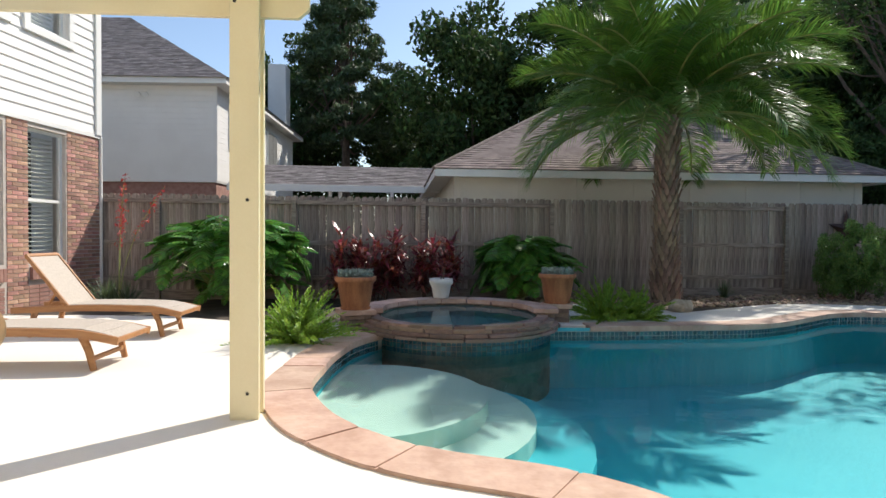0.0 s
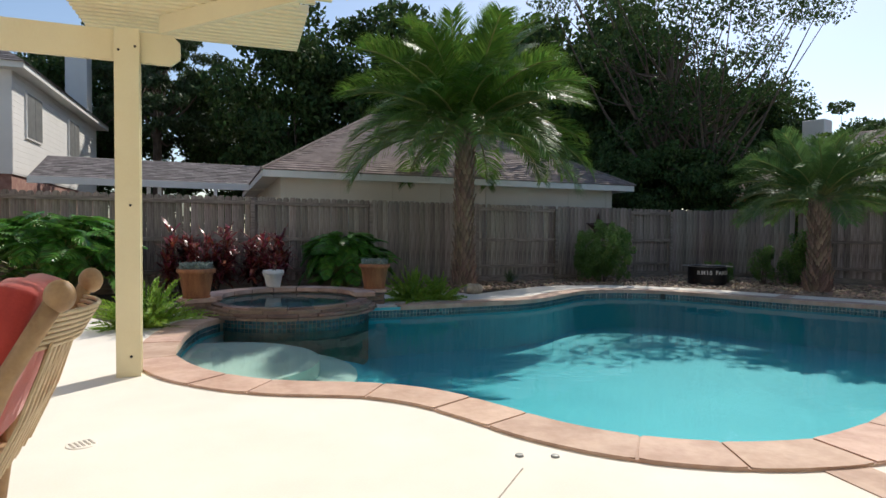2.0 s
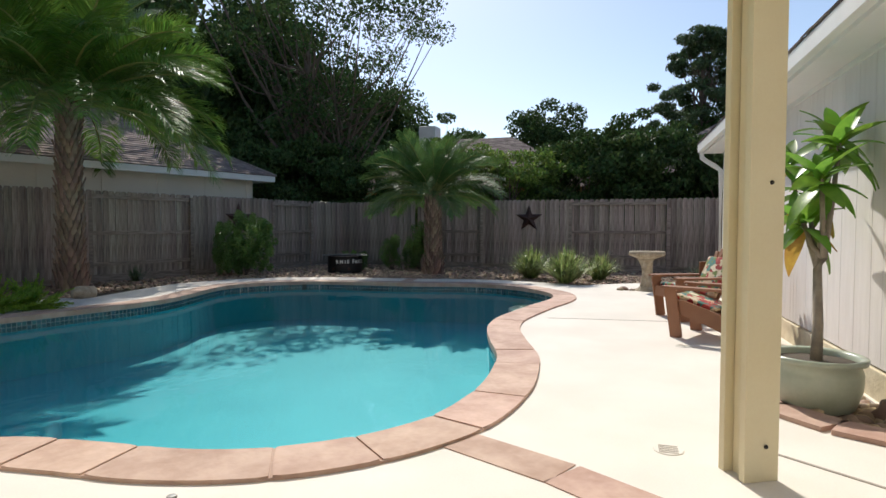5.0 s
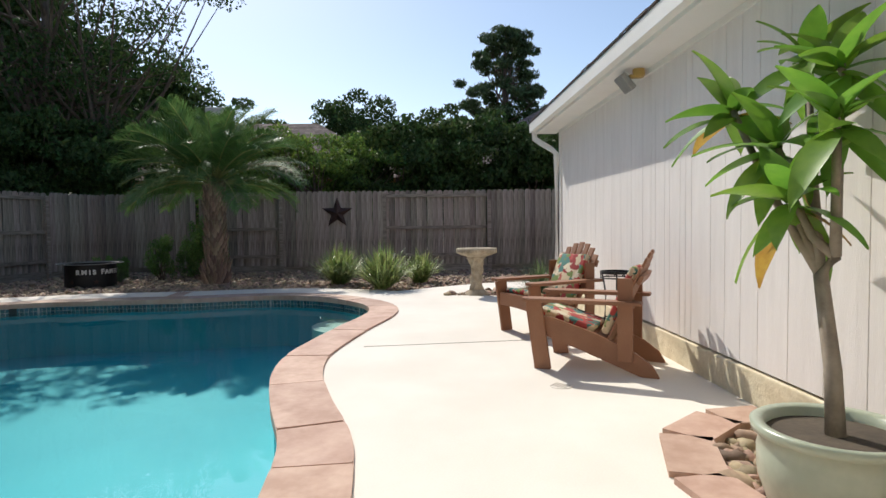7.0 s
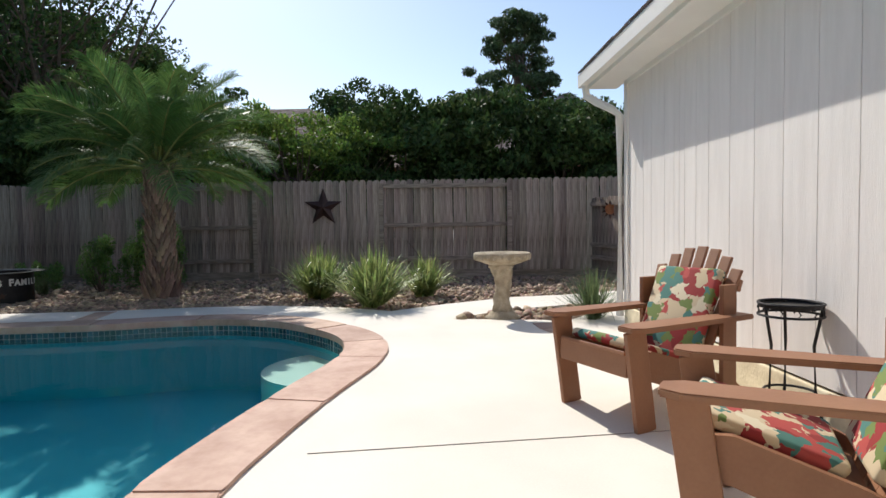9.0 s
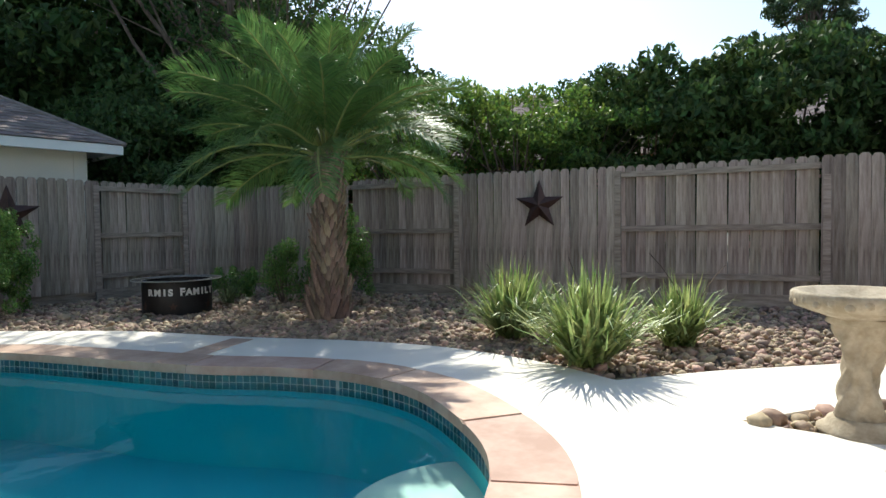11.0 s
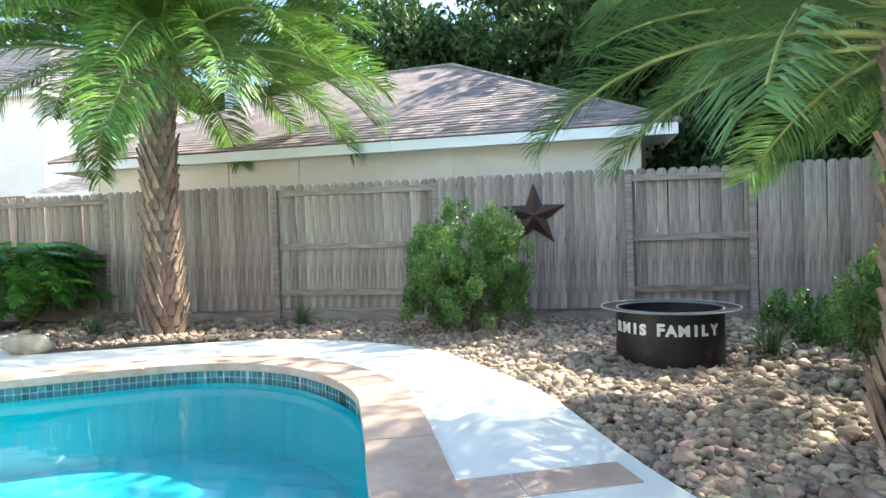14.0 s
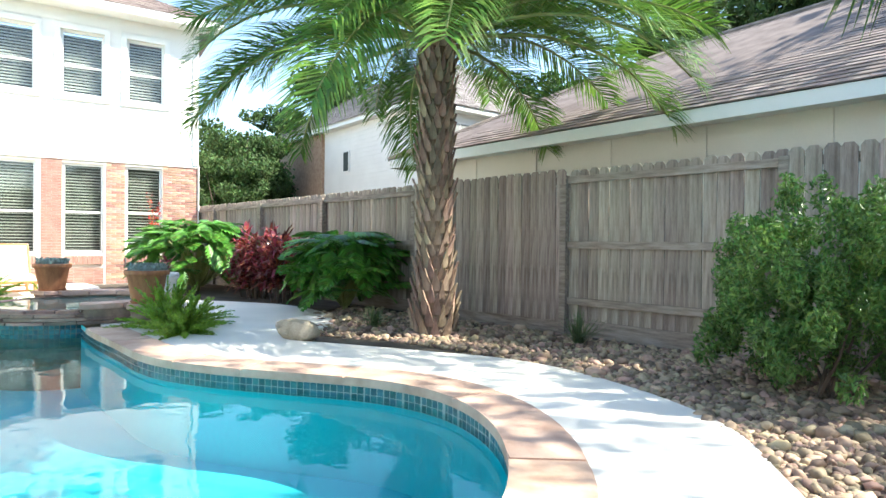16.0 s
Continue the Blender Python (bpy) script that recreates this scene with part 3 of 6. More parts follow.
def fence_run(name, a, b, kinds, label, top=1.99, posts=True):
    """Wooden fence from a to b; kinds lists (length along, 'flat' or 'open')."""
    a, b = Vector(a), Vector(b)
    d, L = (b - a).normalized(), (b - a).length
    f = thing(name, (a.x, a.y, 0), math.degrees(math.atan2(d.y, d.x)), label, "fence", kind="structure")
    x = 0.07
    while x < L:
        kd = [k for s, k in kinds if s <= x][-1]
        y = -0.035 if kd == "flat" else 0.055
        part("picket", ME_PICKET, None, f, m=pose(x, y, top - 1.88 + random.uniform(-0.008, 0.008), random.uniform(-0.4, 0.4), random.uniform(-0.35, 0.35), 0))
        x += 0.1362
    cuts = [s for s, _ in kinds] + [L]
    for i, (s, kd) in enumerate(kinds):
        e = cuts[i + 1]
        for z, h in ((top - 0.13, 0.085), (top - 0.93, 0.085), (0.37, 0.085)):
            part("rail", boxm(e - s - 0.01, 0.038, h, Matrix.Translation(((s + e) / 2, 0.01, z)), 0.003), M_FENCE_RAIL, f)
        part("kickboard", boxm(e - s - 0.006, 0.035, 0.19, Matrix.Translation(((s + e) / 2, 0.03, 0.045))), M_FENCE_RAIL, f)
        if kd == "open":
            p = s
            while p < e + 0.01:
                if p > 0.2:
                    part("post", boxm(0.089, 0.089, top - 0.03, Matrix.Translation((p, -0.01, top / 2 - 0.06)), 0.004), M_FENCE_RAIL, f)
                if e - p < 0.01:
                    break
                p = min(p + 2.55, e) if e - p > 3.4 else e
    return f


def run_kinds(a, marks):
    return [((Vector(m) - Vector(a)).length, k) for m, k in marks]


FN0, FNC = (-8.0, 11.655), (13.05, 13.66)
fence_run("wall_north", FN0, FNC, run_kinds(FN0, [(FN0, "open"), ((2.29, 12.63), "flat"), ((5.12, 12.9), "open"), ((7.56, 13.13), "flat"), ((10.2, 13.385), "open"), ((11.74, 13.53), "flat")]), "weathered grey-brown dog-eared cedar board fence")
FE1 = (13.61, 10.81)
fence_run("wall_east", FNC, FE1, [(0, "flat")], "weathered grey-brown dog-eared cedar board fence")
FEE = (17.2, 0.95)
fence_run("wall_east", FE1, FEE, run_kinds(FE1, [(FE1, "open"), ((14.32, 8.86), "flat"), ((15.2, 6.43), "open"), ((16.1, 3.96), "flat")]), "weathered grey-brown dog-eared cedar board fence")

# ---- pergola ----
pg = thing("pergola", label="cream painted wooden pergola with slatted top", category="pergola", kind="structure")
P1, P2 = (-1.48, 4.4), (2.87, -0.3)


def post(at, rz):
    for y, w, t in ((-0.075, 0.184, 0.04), (0.075, 0.184, 0.04)):
        part("post_board", boxm(w, t, 2.86, Matrix.Translation((at[0], at[1], 1.43)) @ Matrix.Rotation(radians(rz), 4, "Z") @ Matrix.Translation((0, y, 0)), 0.004), M_CREAM, pg)
    part("post_core", boxm(0.089, 0.1, 2.60, Matrix.Translation((at[0], at[1], 1.30)) @ Matrix.Rotation(radians(rz), 4, "Z"), 0.003), M_CREAM, pg)
    me = mesh_of("bolt", lathe(bmesh.new(), [(0.001, 0.008), (0.009, 0.006), (0.011, 0.0)], 10), M_BLACK)
    for z in (0.17, 1.42, 2.68, 2.72):
        part("bolt", me, None, pg, m=pose(at[0], at[1], z, 0, 0, rz) @ Matrix.Translation((0.02 if z < 2 else 0.06 * (1 if z > 2.7 else -1), -0.096, 0)) @ Matrix.Rotation(math.pi / 2, 4, "X"))


post(P1, 4), post(P2, -42)
# beam with clipped ends
bm = prism(bmesh.new(), [(-6.2, 2.61), (0.33, 2.61), (0.40, 2.67), (0.40, 2.80), (0.34, 2.86), (-6.2, 2.86)], -0.022, 0.022, Matrix.Translation((P1[0], P1[1], 0)) @ Matrix.Rotation(radians(2), 4, "Z") @ Matrix.Rotation(math.pi / 2, 4, "X"))
bmesh.ops.recalc_face_normals(bm, faces=bm.faces)
part("beam", bm, M_CREAM, pg)
rd = (Vector(P2) - Vector(P1)).normalized()
rang = math.atan2(rd.y, rd.x)
for sft in (0.0, 1.3, 2.6):
    o = Vector((P1[0] + 0.25, P1[1])) + Vector((rd.y, -rd.x)) * sft
    part("rafter", boxm(6.4, 0.04, 0.15, Matrix.Translation((o.x, o.y, 2.94)) @ Matrix.Rotation(rang, 4, "Z") @ Matrix.Translation((3.2, 0, 0)), 0.003), M_CREAM, pg)
me_slats = {}
y = 5.0
while y > -2.6:
    if y > 3.9:
        xe = -0.06
    elif y > 1.62:
        xe = -0.24 + (3.9 - y) / (3.9 - 1.62) * 2.77
    else:
        xe = 3.4
    xs = -2.6 if y < 4.2 else -1.9
    part("slat", boxm(xe - xs, 0.042, 0.055, Matrix.Translation(((xe + xs) / 2, y, 3.055)), 0.003), M_CREAM, pg)
    y -= 0.098

# ---- houses ----
def wall_frame(a, b):
    """Matrix with x along a to b, y out of the wall, z up."""
    a, b = Vector((*a, 0)), Vector((*b, 0))
    x = (b - a).normalized()
    yv = Vector((0, 0, 1)).cross(x)
    return Matrix(((x.x, yv.x, 0, a.x), (x.y, yv.y, 0, a.y), (0, 0, 1, 0), (0, 0, 0, 1))), (b - a).length


def slab_holes(m, x0, x1, z0, z1, thick, holes, material, name, parent):
    """Wall slab in a wall frame with rectangular holes right through, its face at y = 0."""
    xs = sorted({x0, x1, *[h[0] for h in holes], *[h[1] for h in holes]})
    zs = sorted({z0, z1, *[h[2] for h in holes], *[h[3] for h in holes]})
    bm = bmesh.new()
    for xa, xb in zip(xs, xs[1:]):
        for za, zb in zip(zs, zs[1:]):
            if not any(h[0] - 1e-6 <= xa and xb <= h[1] + 1e-6 and h[2] - 1e-6 <= za and zb <= h[3] + 1e-6 for h in holes):
                box(bm, xb - xa, thick, zb - za, m @ Matrix.Translation(((xa + xb) / 2, -thick / 2, (za + zb) / 2)))
    bmesh.ops.remove_doubles(bm, verts=bm.verts, dist=1e-4)
    return part(name, bm, material, parent)


def window(name, m, x0, x1, z0, z1, blinds, parent_label, grp):
    """Sash window with blinds in a wall frame, set 8 cm back."""
    w, h = x1 - x0, z1 - z0
    o = thing(name, label=parent_label, category="window", group=grp, kind="structure")
    o.matrix_world = m @ Matrix.Translation(((x0 + x1) / 2, -0.1, z0))
    for nm, sx, sz, px, pz in (("jamb", 0.06, h, -w / 2 + 0.03, h / 2), ("jamb", 0.06, h, w / 2 - 0.03, h / 2), ("head", w - 0.12, 0.06, 0, h - 0.03), ("sill", w - 0.12, 0.07, 0, 0.035), ("meeting_rail", w - 0.12, 0.05, 0, h * 0.46)):
        part(nm, boxm(sx, 0.07, sz, Matrix.Translation((px, 0, pz)), 0.004), M_WHITE, o)
    for za, zb in ((0.07, h * 0.46 - 0.025), (h * 0.46 + 0.025, h - 0.06)):
        g = part("pane", boxm(w - 0.12, 0.006, zb - za, Matrix.Translation((0, 0, (za + zb) / 2))), M_GLASS, o, "reflective window glass")
        g.visible_shadow = False
    if blinds:
        me = mesh_of("blind_slat", boxm(w - 0.14, 0.06, 0.004, Matrix.Rotation(radians(18), 4, "X")), M_BLIND)
        z = 0.1
        while z < h - 0.08:
            part("blind_slat", me, None, o, m=pose(0, -0.12, z))
            z += 0.072
    # dark sheet behind the blinds, coloured as an unlit room
    part("room_shade_sheet", boxm(w + 0.1, 0.02, h + 0.1, Matrix.Translation((0, -0.6, h / 2))), M_SHADE, o)
    return o


HC, HG = Vector((-6.50, 11.76)), Vector((-6.74, 9.63))
hd = (HG - HC).normalized()
HB = HC + hd * 16
HM, HL = wall_frame(HC, HB)
house = thing("house", label="two-storey house with white lap siding above red brick", category="house", kind="structure")
low = [(0.86, 1.70, 0.75, 2.92), (2.17, 3.04, 0.72, 2.92), (3.55, 4.45, 0.70, 2.92), (5.3, 6.2, 0.7, 2.92)]
upp = [(0.82, 1.68, 4.55, 6.12), (2.17, 3.08, 4.55, 6.12), (3.58, 4.5, 4.55, 6.12), (5.3, 6.2, 4.55, 6.12)]
slab_holes(HM, 0.0, 16, -0.3, 3.04, 0.25, low, M_MORTAR, "brick_backing", house)
slab_holes(HM, -0.02, 16, 3.04, 6.6, 0.24, upp, M_SIDING, "sheathing", house)
for i, h in enumerate(low):
    window("window_1", HM, *h, True, "tall sash window with white blinds in brick wall", "house windows")
for i, h in enumerate(upp):
    window("window_1", HM, *h, True, "upper sash window with white blinds in siding", "house windows")
    for nm, sx, sz, px, pz in (("casing", h[1] - h[0] + 0.24, 0.12, (h[0] + h[1]) / 2, h[3] + 0.06), ("casing", h[1] - h[0] + 0.24, 0.12, (h[0] + h[1]) / 2, h[2] - 0.06), ("casing", 0.12, h[3] - h[2], h[0] - 0.06, (h[2] + h[3]) / 2), ("casing", 0.12, h[3] - h[2], h[1] + 0.06, (h[2] + h[3]) / 2)):
        part(nm, boxm(sx, 0.05, sz, HM @ Matrix.Translation((px, 0.035, pz)), 0.004), M_WHITE, house)


def lap_boards(m, x0, x1, z0, z1, holes, parent, mat_, pitch=0.17):
    z = z0
    while z < z1 - 0.02:
        h = min(pitch, z1 - z)
        segs = [(x0, x1)]
        for a, b, c, d in holes:
            if c - 0.06 < z + h and z < d + 0.06:
                segs = [s for u, v in segs for s in ((u, min(v, a - 0.12)), (max(u, b + 0.12), v)) if s[1] - s[0] > 0.02]
        for u, v in segs:
            bm = bmesh.new()
            vs = [m @ Vector(p) for p in ((u, 0.0, z), (u, 0.024, z - 0.012), (u, 0.006, z + h), (v, 0.0, z), (v, 0.024, z - 0.012), (v, 0.006, z + h))]
            vs = [bm.verts.new(p) for p in vs]
            for f in ((0, 1, 2), (3, 5, 4), (1, 4, 5, 2), (0, 3, 4, 1), (0, 2, 5, 3)):
                bm.faces.new([vs[i] for i in f])
            bmesh.ops.recalc_face_normals(bm, faces=bm.faces)
            part("lap_board", bm, mat_, parent)
        z += pitch


brick_me = mesh_of("brick", boxm(0.2, 0.05, 0.056, None, 0.003), M_BRICK)
half_me = mesh_of("brick", boxm(0.096, 0.05, 0.056, None, 0.003), M_BRICK)
rest = bmesh.new()
random.seed(9)
for bx0, bx1 in ((0.0, 0.86), (1.70, 2.17), (3.04, 3.55), (4.45, 5.3), (6.2, 7.0)):
    for c in range(45):
        zc = 0.0 + 0.068 * c
        x_ = bx0 + 0.004 + (0.104 if c % 2 else 0.0)
        cells = ([(bx0 + 0.004, 0.096)] if c % 2 else [])
        while x_ + 0.2 < bx1 + 0.002:
            cells.append((x_, 0.2))
            x_ += 0.21
        if bx1 - x_ > 0.098:
            cells.append((x_, 0.096))
        for xa, w_ in cells:
            mm = HM @ Matrix.Translation((xa + w_ / 2, -0.014 + random.uniform(-0.002, 0.003), zc))
            if bx1 < 2.5:
                part("brick", brick_me if w_ > 0.15 else half_me, None, house, m=mm)
            else:
                box(rest, w_, 0.05, 0.056, mm)
for bx0, bx1 in ((0.86, 1.70), (2.17, 3.04), (3.55, 4.45), (5.3, 6.2)):
    for i in range(int((bx1 - bx0) / 0.068)):
        box(rest, 0.058, 0.12, 0.2, HM @ Matrix.Translation((bx0 + 0.035 + 0.068 * i, 0.0, 0.56)))
    for c in range(6):
        for i in range(4):
            box(rest, 0.2, 0.05, 0.056, HM @ Matrix.Translation((bx0 + 0.1 + 0.21 * i, -0.014, 0.068 * c)))
part("brickwork", rest, M_BRICK, house)["kind"] = "stuff"
lap_boards(HM, 0.14, 8.0, 3.08, 6.55, upp, house, M_SIDING)
part("corner_board", boxm(0.14, 0.05, 3.6, HM @ Matrix.Translation((0.06, 0.03, 4.85)), 0.004), M_WHITE, house)
part("corner_board", boxm(0.03, 0.3, 3.3, HM @ Matrix.Translation((-0.02, -0.1, 1.4)), 0.004), M_WHITE, house)
part("band_board", boxm(8.0, 0.03, 0.07, HM @ Matrix.Translation((4.0, 0.016, 3.03)), 0.003), M_WHITE, house)
part("side_wall", boxm(0.24, 9.0, 6.9, HM @ Matrix.Translation((0.12, -4.76, 3.15))), M_SIDING, house)
part("soffit", boxm(17, 0.5, 0.04, HM @ Matrix.Translation((8.0, 0.25, 6.62))), M_WHITE, house)
part("fascia", boxm(17.1, 0.03, 0.2, HM @ Matrix.Translation((8.0, 0.515, 6.7)), 0.004), M_WHITE, house)


def shingles(name, quad, parent, material, course=0.145, tab=0.3, seed=1):
    """Courses of overlapping tabs on a roof plane: quad = eave left, eave right, ridge right, ridge left."""
    rnd = random.Random(seed)
    A, B, C, D = (Vector(p) for p in quad)
    nrm = (B - A).cross(D - A).normalized()
    if nrm.z < 0:
        nrm = -nrm
    S = (((D - A) + (C - B)) / 2)
    up = (S - (B - A).normalized() * S.dot((B - A).normalized()))
    n = max(2, int(up.length / course))
    quads = []
    ex = (B - A).normalized()
    for i in range(n):
        t0, t1 = i / n, min(1.0, (i + 1.35) / n)
        p0, p1, q0, q1 = A.lerp(D, t0), B.lerp(C, t0), A.lerp(D, t1), B.lerp(C, t1)
        L = (p1 - p0).length
        x = -rnd.uniform(0, tab)
        while x < L:
            w = tab * rnd.choice((0.6, 1.0, 1.0, 1.3))
            a, b = max(x, 0) / max(L, 1e-6), min(x + w - 0.006, L) / max(L, 1e-6)
            if b - a > 1e-3:
                z0 = nrm * (0.016 + rnd.uniform(0, 0.008))
                v0, v1, v2, v3 = p0.lerp(p1, a) + z0, p0.lerp(p1, b) + z0, q0.lerp(q1, b) + nrm * 0.004, q0.lerp(q1, a) + nrm * 0.004
                quads.append([v0, v1, v2, v3])
                quads.append([v0 - nrm * 0.016, v1 - nrm * 0.016, v1, v0])
            x += w
    bm = bmesh.new()
    vs = [bm.verts.new(p) for p in (A, B, C, D)]
    if (C - D).length > 1e-3:
        bm.faces.new(vs)
    else:
        bm.faces.new(vs[:3])
    part("roof_deck", bm, material, parent)
    o = part(name, cards(name, [[tuple(p) for p in q] for q in quads], material), None, parent)
    o["kind"] = "stuff"
    return o


def w2(m, x, y, z):
    return m @ Vector((x, y, z))


shingles("shingle", (w2(HM, -0.5, 0.53, 6.78), w2(HM, 16.5, 0.53, 6.78), w2(HM, 12, -4.7, 9.6), w2(HM, 4.2, -4.7, 9.6)), house, M_SHINGLE, seed=2)
shingles("shingle", (w2(HM, -0.5, -9.5, 6.78), w2(HM, -0.5, 0.53, 6.78), w2(HM, 4.2, -4.7, 9.6), w2(HM, 4.2, -4.7, 9.6)), house, M_SHINGLE, seed=3)
# unseen plain wall added behind the walk to close the yard and bounce light
part("unseen_rear_wall", boxm(11.3, 0.25, 3.3, Matrix.Translation((-2.3, -3.75, 1.6))), M_SIDING, house)

# ---- own garage ----
GA, GB = Vector((10.66, 1.44)), Vector((3.1, -1.45))
GM, GL = wall_frame(GB, GA)
garage = thing("garage", label="white garage wall of grooved panels with white eave", category="garage", kind="structure")
part("wall", boxm(GL, 0.2, 2.32, GM @ Matrix.Translation((GL / 2, -0.1, 0.22 + 1.16))), M_JOINT, garage)
x, i = 0.0, 0
random.seed(3)
while x < GL - 0.02:
    w = min(random.choice((0.10, 0.20, 0.20, 0.30)), GL - x)
    part("siding_panel", boxm(w - 0.005, 0.012, 2.30, GM @ Matrix.Translation((x + w / 2, 0.006, 0.225 + 1.15)), 0.002), M_GARAGE, garage)
    x += w
part("foundation", boxm(GL, 0.26, 0.42, GM @ Matrix.Translation((GL / 2, -0.10, 0.0)), 0.01), M_STUCCO, garage, "rough tan stucco foundation")
part("side_wall", boxm(0.2, 6, 2.5, GM @ Matrix.Translation((GL - 0.1, -3.2, 1.3))), M_GARAGE, garage)
part("corner_board", boxm(0.1, 0.02, 2.3, GM @ Matrix.Translation((GL - 0.05, 0.024, 1.37)), 0.003), M_WHITE, garage)
part("soffit", boxm(GL + 0.35, 0.30, 0.03, GM @ Matrix.Translation((GL / 2 + 0.17, 0.15, 2.53))), M_WHITE, garage)
part("frieze", boxm(GL, 0.02, 0.05, GM @ Matrix.Translation((GL / 2, 0.024, 2.49)), 0.003), M_WHITE, garage)
bm = bmesh.new()
for sx, sy, sz, py, pz in ((GL + 0.5, 0.012, 0.12, 0.385, 2.61), (GL + 0.5, 0.11, 0.012, 0.335, 2.553), (GL + 0.5, 0.025, 0.02, 0.38, 2.675)):
    box(bm, sx, sy, sz, GM @ Matrix.Translation((GL / 2 + 0.2, py, pz)))
part("gutter", bm, M_WHITE, garage, "white metal gutter")
part("fascia", boxm(GL + 0.4, 0.03, 0.16, GM @ Matrix.Translation((GL / 2 + 0.17, 0.305, 2.59)), 0.003), M_WHITE, garage)
bm = tube(bmesh.new(), [w2(GM, GL + 0.33, 0.34, 2.55), w2(GM, GL + 0.33, 0.33, 2.44), w2(GM, GL + 0.25, 0.25, 2.36), w2(GM, GL + 0.1, 0.14, 2.26), w2(GM, GL + 0.05, 0.06, 2.18), w2(GM, GL + 0.05, 0.06, 0.1)], 0.042, 10)
part("downspout", bm, M_WHITE, garage, "white curved downspout")
shingles("shingle", (w2(GM, -0.2, 0.40, 2.69), w2(GM, GL + 0.4, 0.40, 2.69), w2(GM, GL - 2, -3.2, 4.5), w2(GM, -0.2, -3.2, 4.5)), garage, M_SHINGLE, seed=5)
# flood light
fl = thing("flood_light", label="square grey flood light with amber mount under eave", category="lamp")
fl.matrix_world = GM @ Matrix.Translation(((Vector((7.44, 0.2)) - GB).length, 0.06, 2.42))
part("mount", lathe(bmesh.new(), [(0.001, 0.1), (0.05, 0.1), (0.055, 0.02), (0.04, 0.0), (0.001, 0.0)], 16, Matrix.Translation((0, 0.05, 0.02))), M_AMBER, fl, "amber round mount")
part("head", boxm(0.2, 0.06, 0.17, Matrix.Translation((0.04, 0.16, -0.02)) @ Matrix.Rotation(radians(-40), 4, "X"), 0.015), M_METALGREY, fl)
part("bracket", boxm(0.05, 0.1, 0.03, Matrix.Translation((0, 0.09, 0.03)), 0.005), M_AMBER, fl)
# far gate panel beyond the garage corner
fence_run("wall_gate", (14.2, 1.0), (16.35, 2.35), [(0, "flat")], "dark weathered board gate beside the garage", top=1.55)
for gx, gy in ((14.9, 1.38), (15.6, 1.82)):
    so = thing("wall_ornament", (gx, gy + 0.12, 1.3), 120, "rusty round sun ornament on the board gate", "ornament", "gate ornaments")
    part("disc", lathe(bmesh.new(), [(0.001, 0.03), (0.07, 0.025), (0.1, 0.0)], 20, Matrix.Rotation(math.pi / 2, 4, "X")), M_TERRA, so)
    for i in range(10):
        part("ray", prism(bmesh.new(), [(-0.025, 0.1), (0.025, 0.1), (0, 0.19)], -0.004, 0.004, Matrix.Rotation(math.pi / 2, 4, "X") @ Matrix.Rotation(i * math.pi / 5, 4, "Z")), M_RUST, so)

# ---- neighbours ----
ng = thing("neighbor_garage", label="cream garage with brown hip shingle roof behind fence", category="garage", kind="structure")
NA, NB = Vector((-0.11, 13.75, 2.72)), Vector((10.93, 14.3, 2.66))
nx = (NB - NA).normalized()
ny = Vector((-nx.y, nx.x, 0))
NM, NL = wall_frame(NA.xy, NB.xy)
depth = 9.4
part("wall", boxm(NL - 0.9, depth - 0.9, 2.7, NM @ Matrix.Translation((NL / 2, depth / 2, 1.3))), M_NGARAGE, ng)
for i in range(8):
    part("batten", boxm(0.05, 0.02, 2.5, NM @ Matrix.Translation((0.6 + i * 1.4, 0.44, 1.35)), 0.003), M_NGARAGE, ng)
part("soffit", boxm(NL, depth, 0.03, NM @ Matrix.Translation((NL / 2, depth / 2, 2.63))), M_WHITE, ng)
for sx, sy, px, py in ((NL + 0.04, 0.03, NL / 2, -0.015), (NL + 0.04, 0.03, NL / 2, depth), (0.03, depth, -0.015, depth / 2), (0.03, depth, NL + 0.015, depth / 2)):
    part("fascia", boxm(sx, sy, 0.17, NM @ Matrix.Translation((px, py, 2.65)), 0.003), M_WHITE, ng)
e0, e1, e2, e3 = w2(NM, -0.05, -0.05, 2.74), w2(NM, NL + 0.05, -0.05, 2.74), w2(NM, NL + 0.05, depth, 2.74), w2(NM, -0.05, depth, 2.74)
r0, r1 = w2(NM, 3.9, 4.7, 5.2), w2(NM, 6.85, 4.4, 5.2)
shingles("shingle", (e0, e1, r1, r0), ng, M_SHINGLE, seed=6)
shingles("shingle", (e1, e2, r1, r1), ng, M_SHINGLE, seed=7)
shingles("shingle", (e2, e3, r0, r1), ng, M_SHINGLE, seed=8)
shingles("shingle", (e3, e0, r0, r0), ng, M_SHINGLE, seed=9)
part("ridge_cap", tube(bmesh.new(), [r0 + Vector((0, 0, 0.02)), r1 + Vector((0, 0, 0.02))], 0.05, 8), M_SHINGLE, ng)
part("ridge_cap", tube(bmesh.new(), [e1 + Vector((0, 0, 0.01)), r1 + Vector((0, 0, 0.02))], 0.045, 8), M_SHINGLE, ng)
part("ridge_cap", tube(bmesh.new(), [e0 + Vector((0, 0, 0.01)), r0 + Vector((0, 0, 0.02))], 0.045, 8), M_SHINGLE, ng)

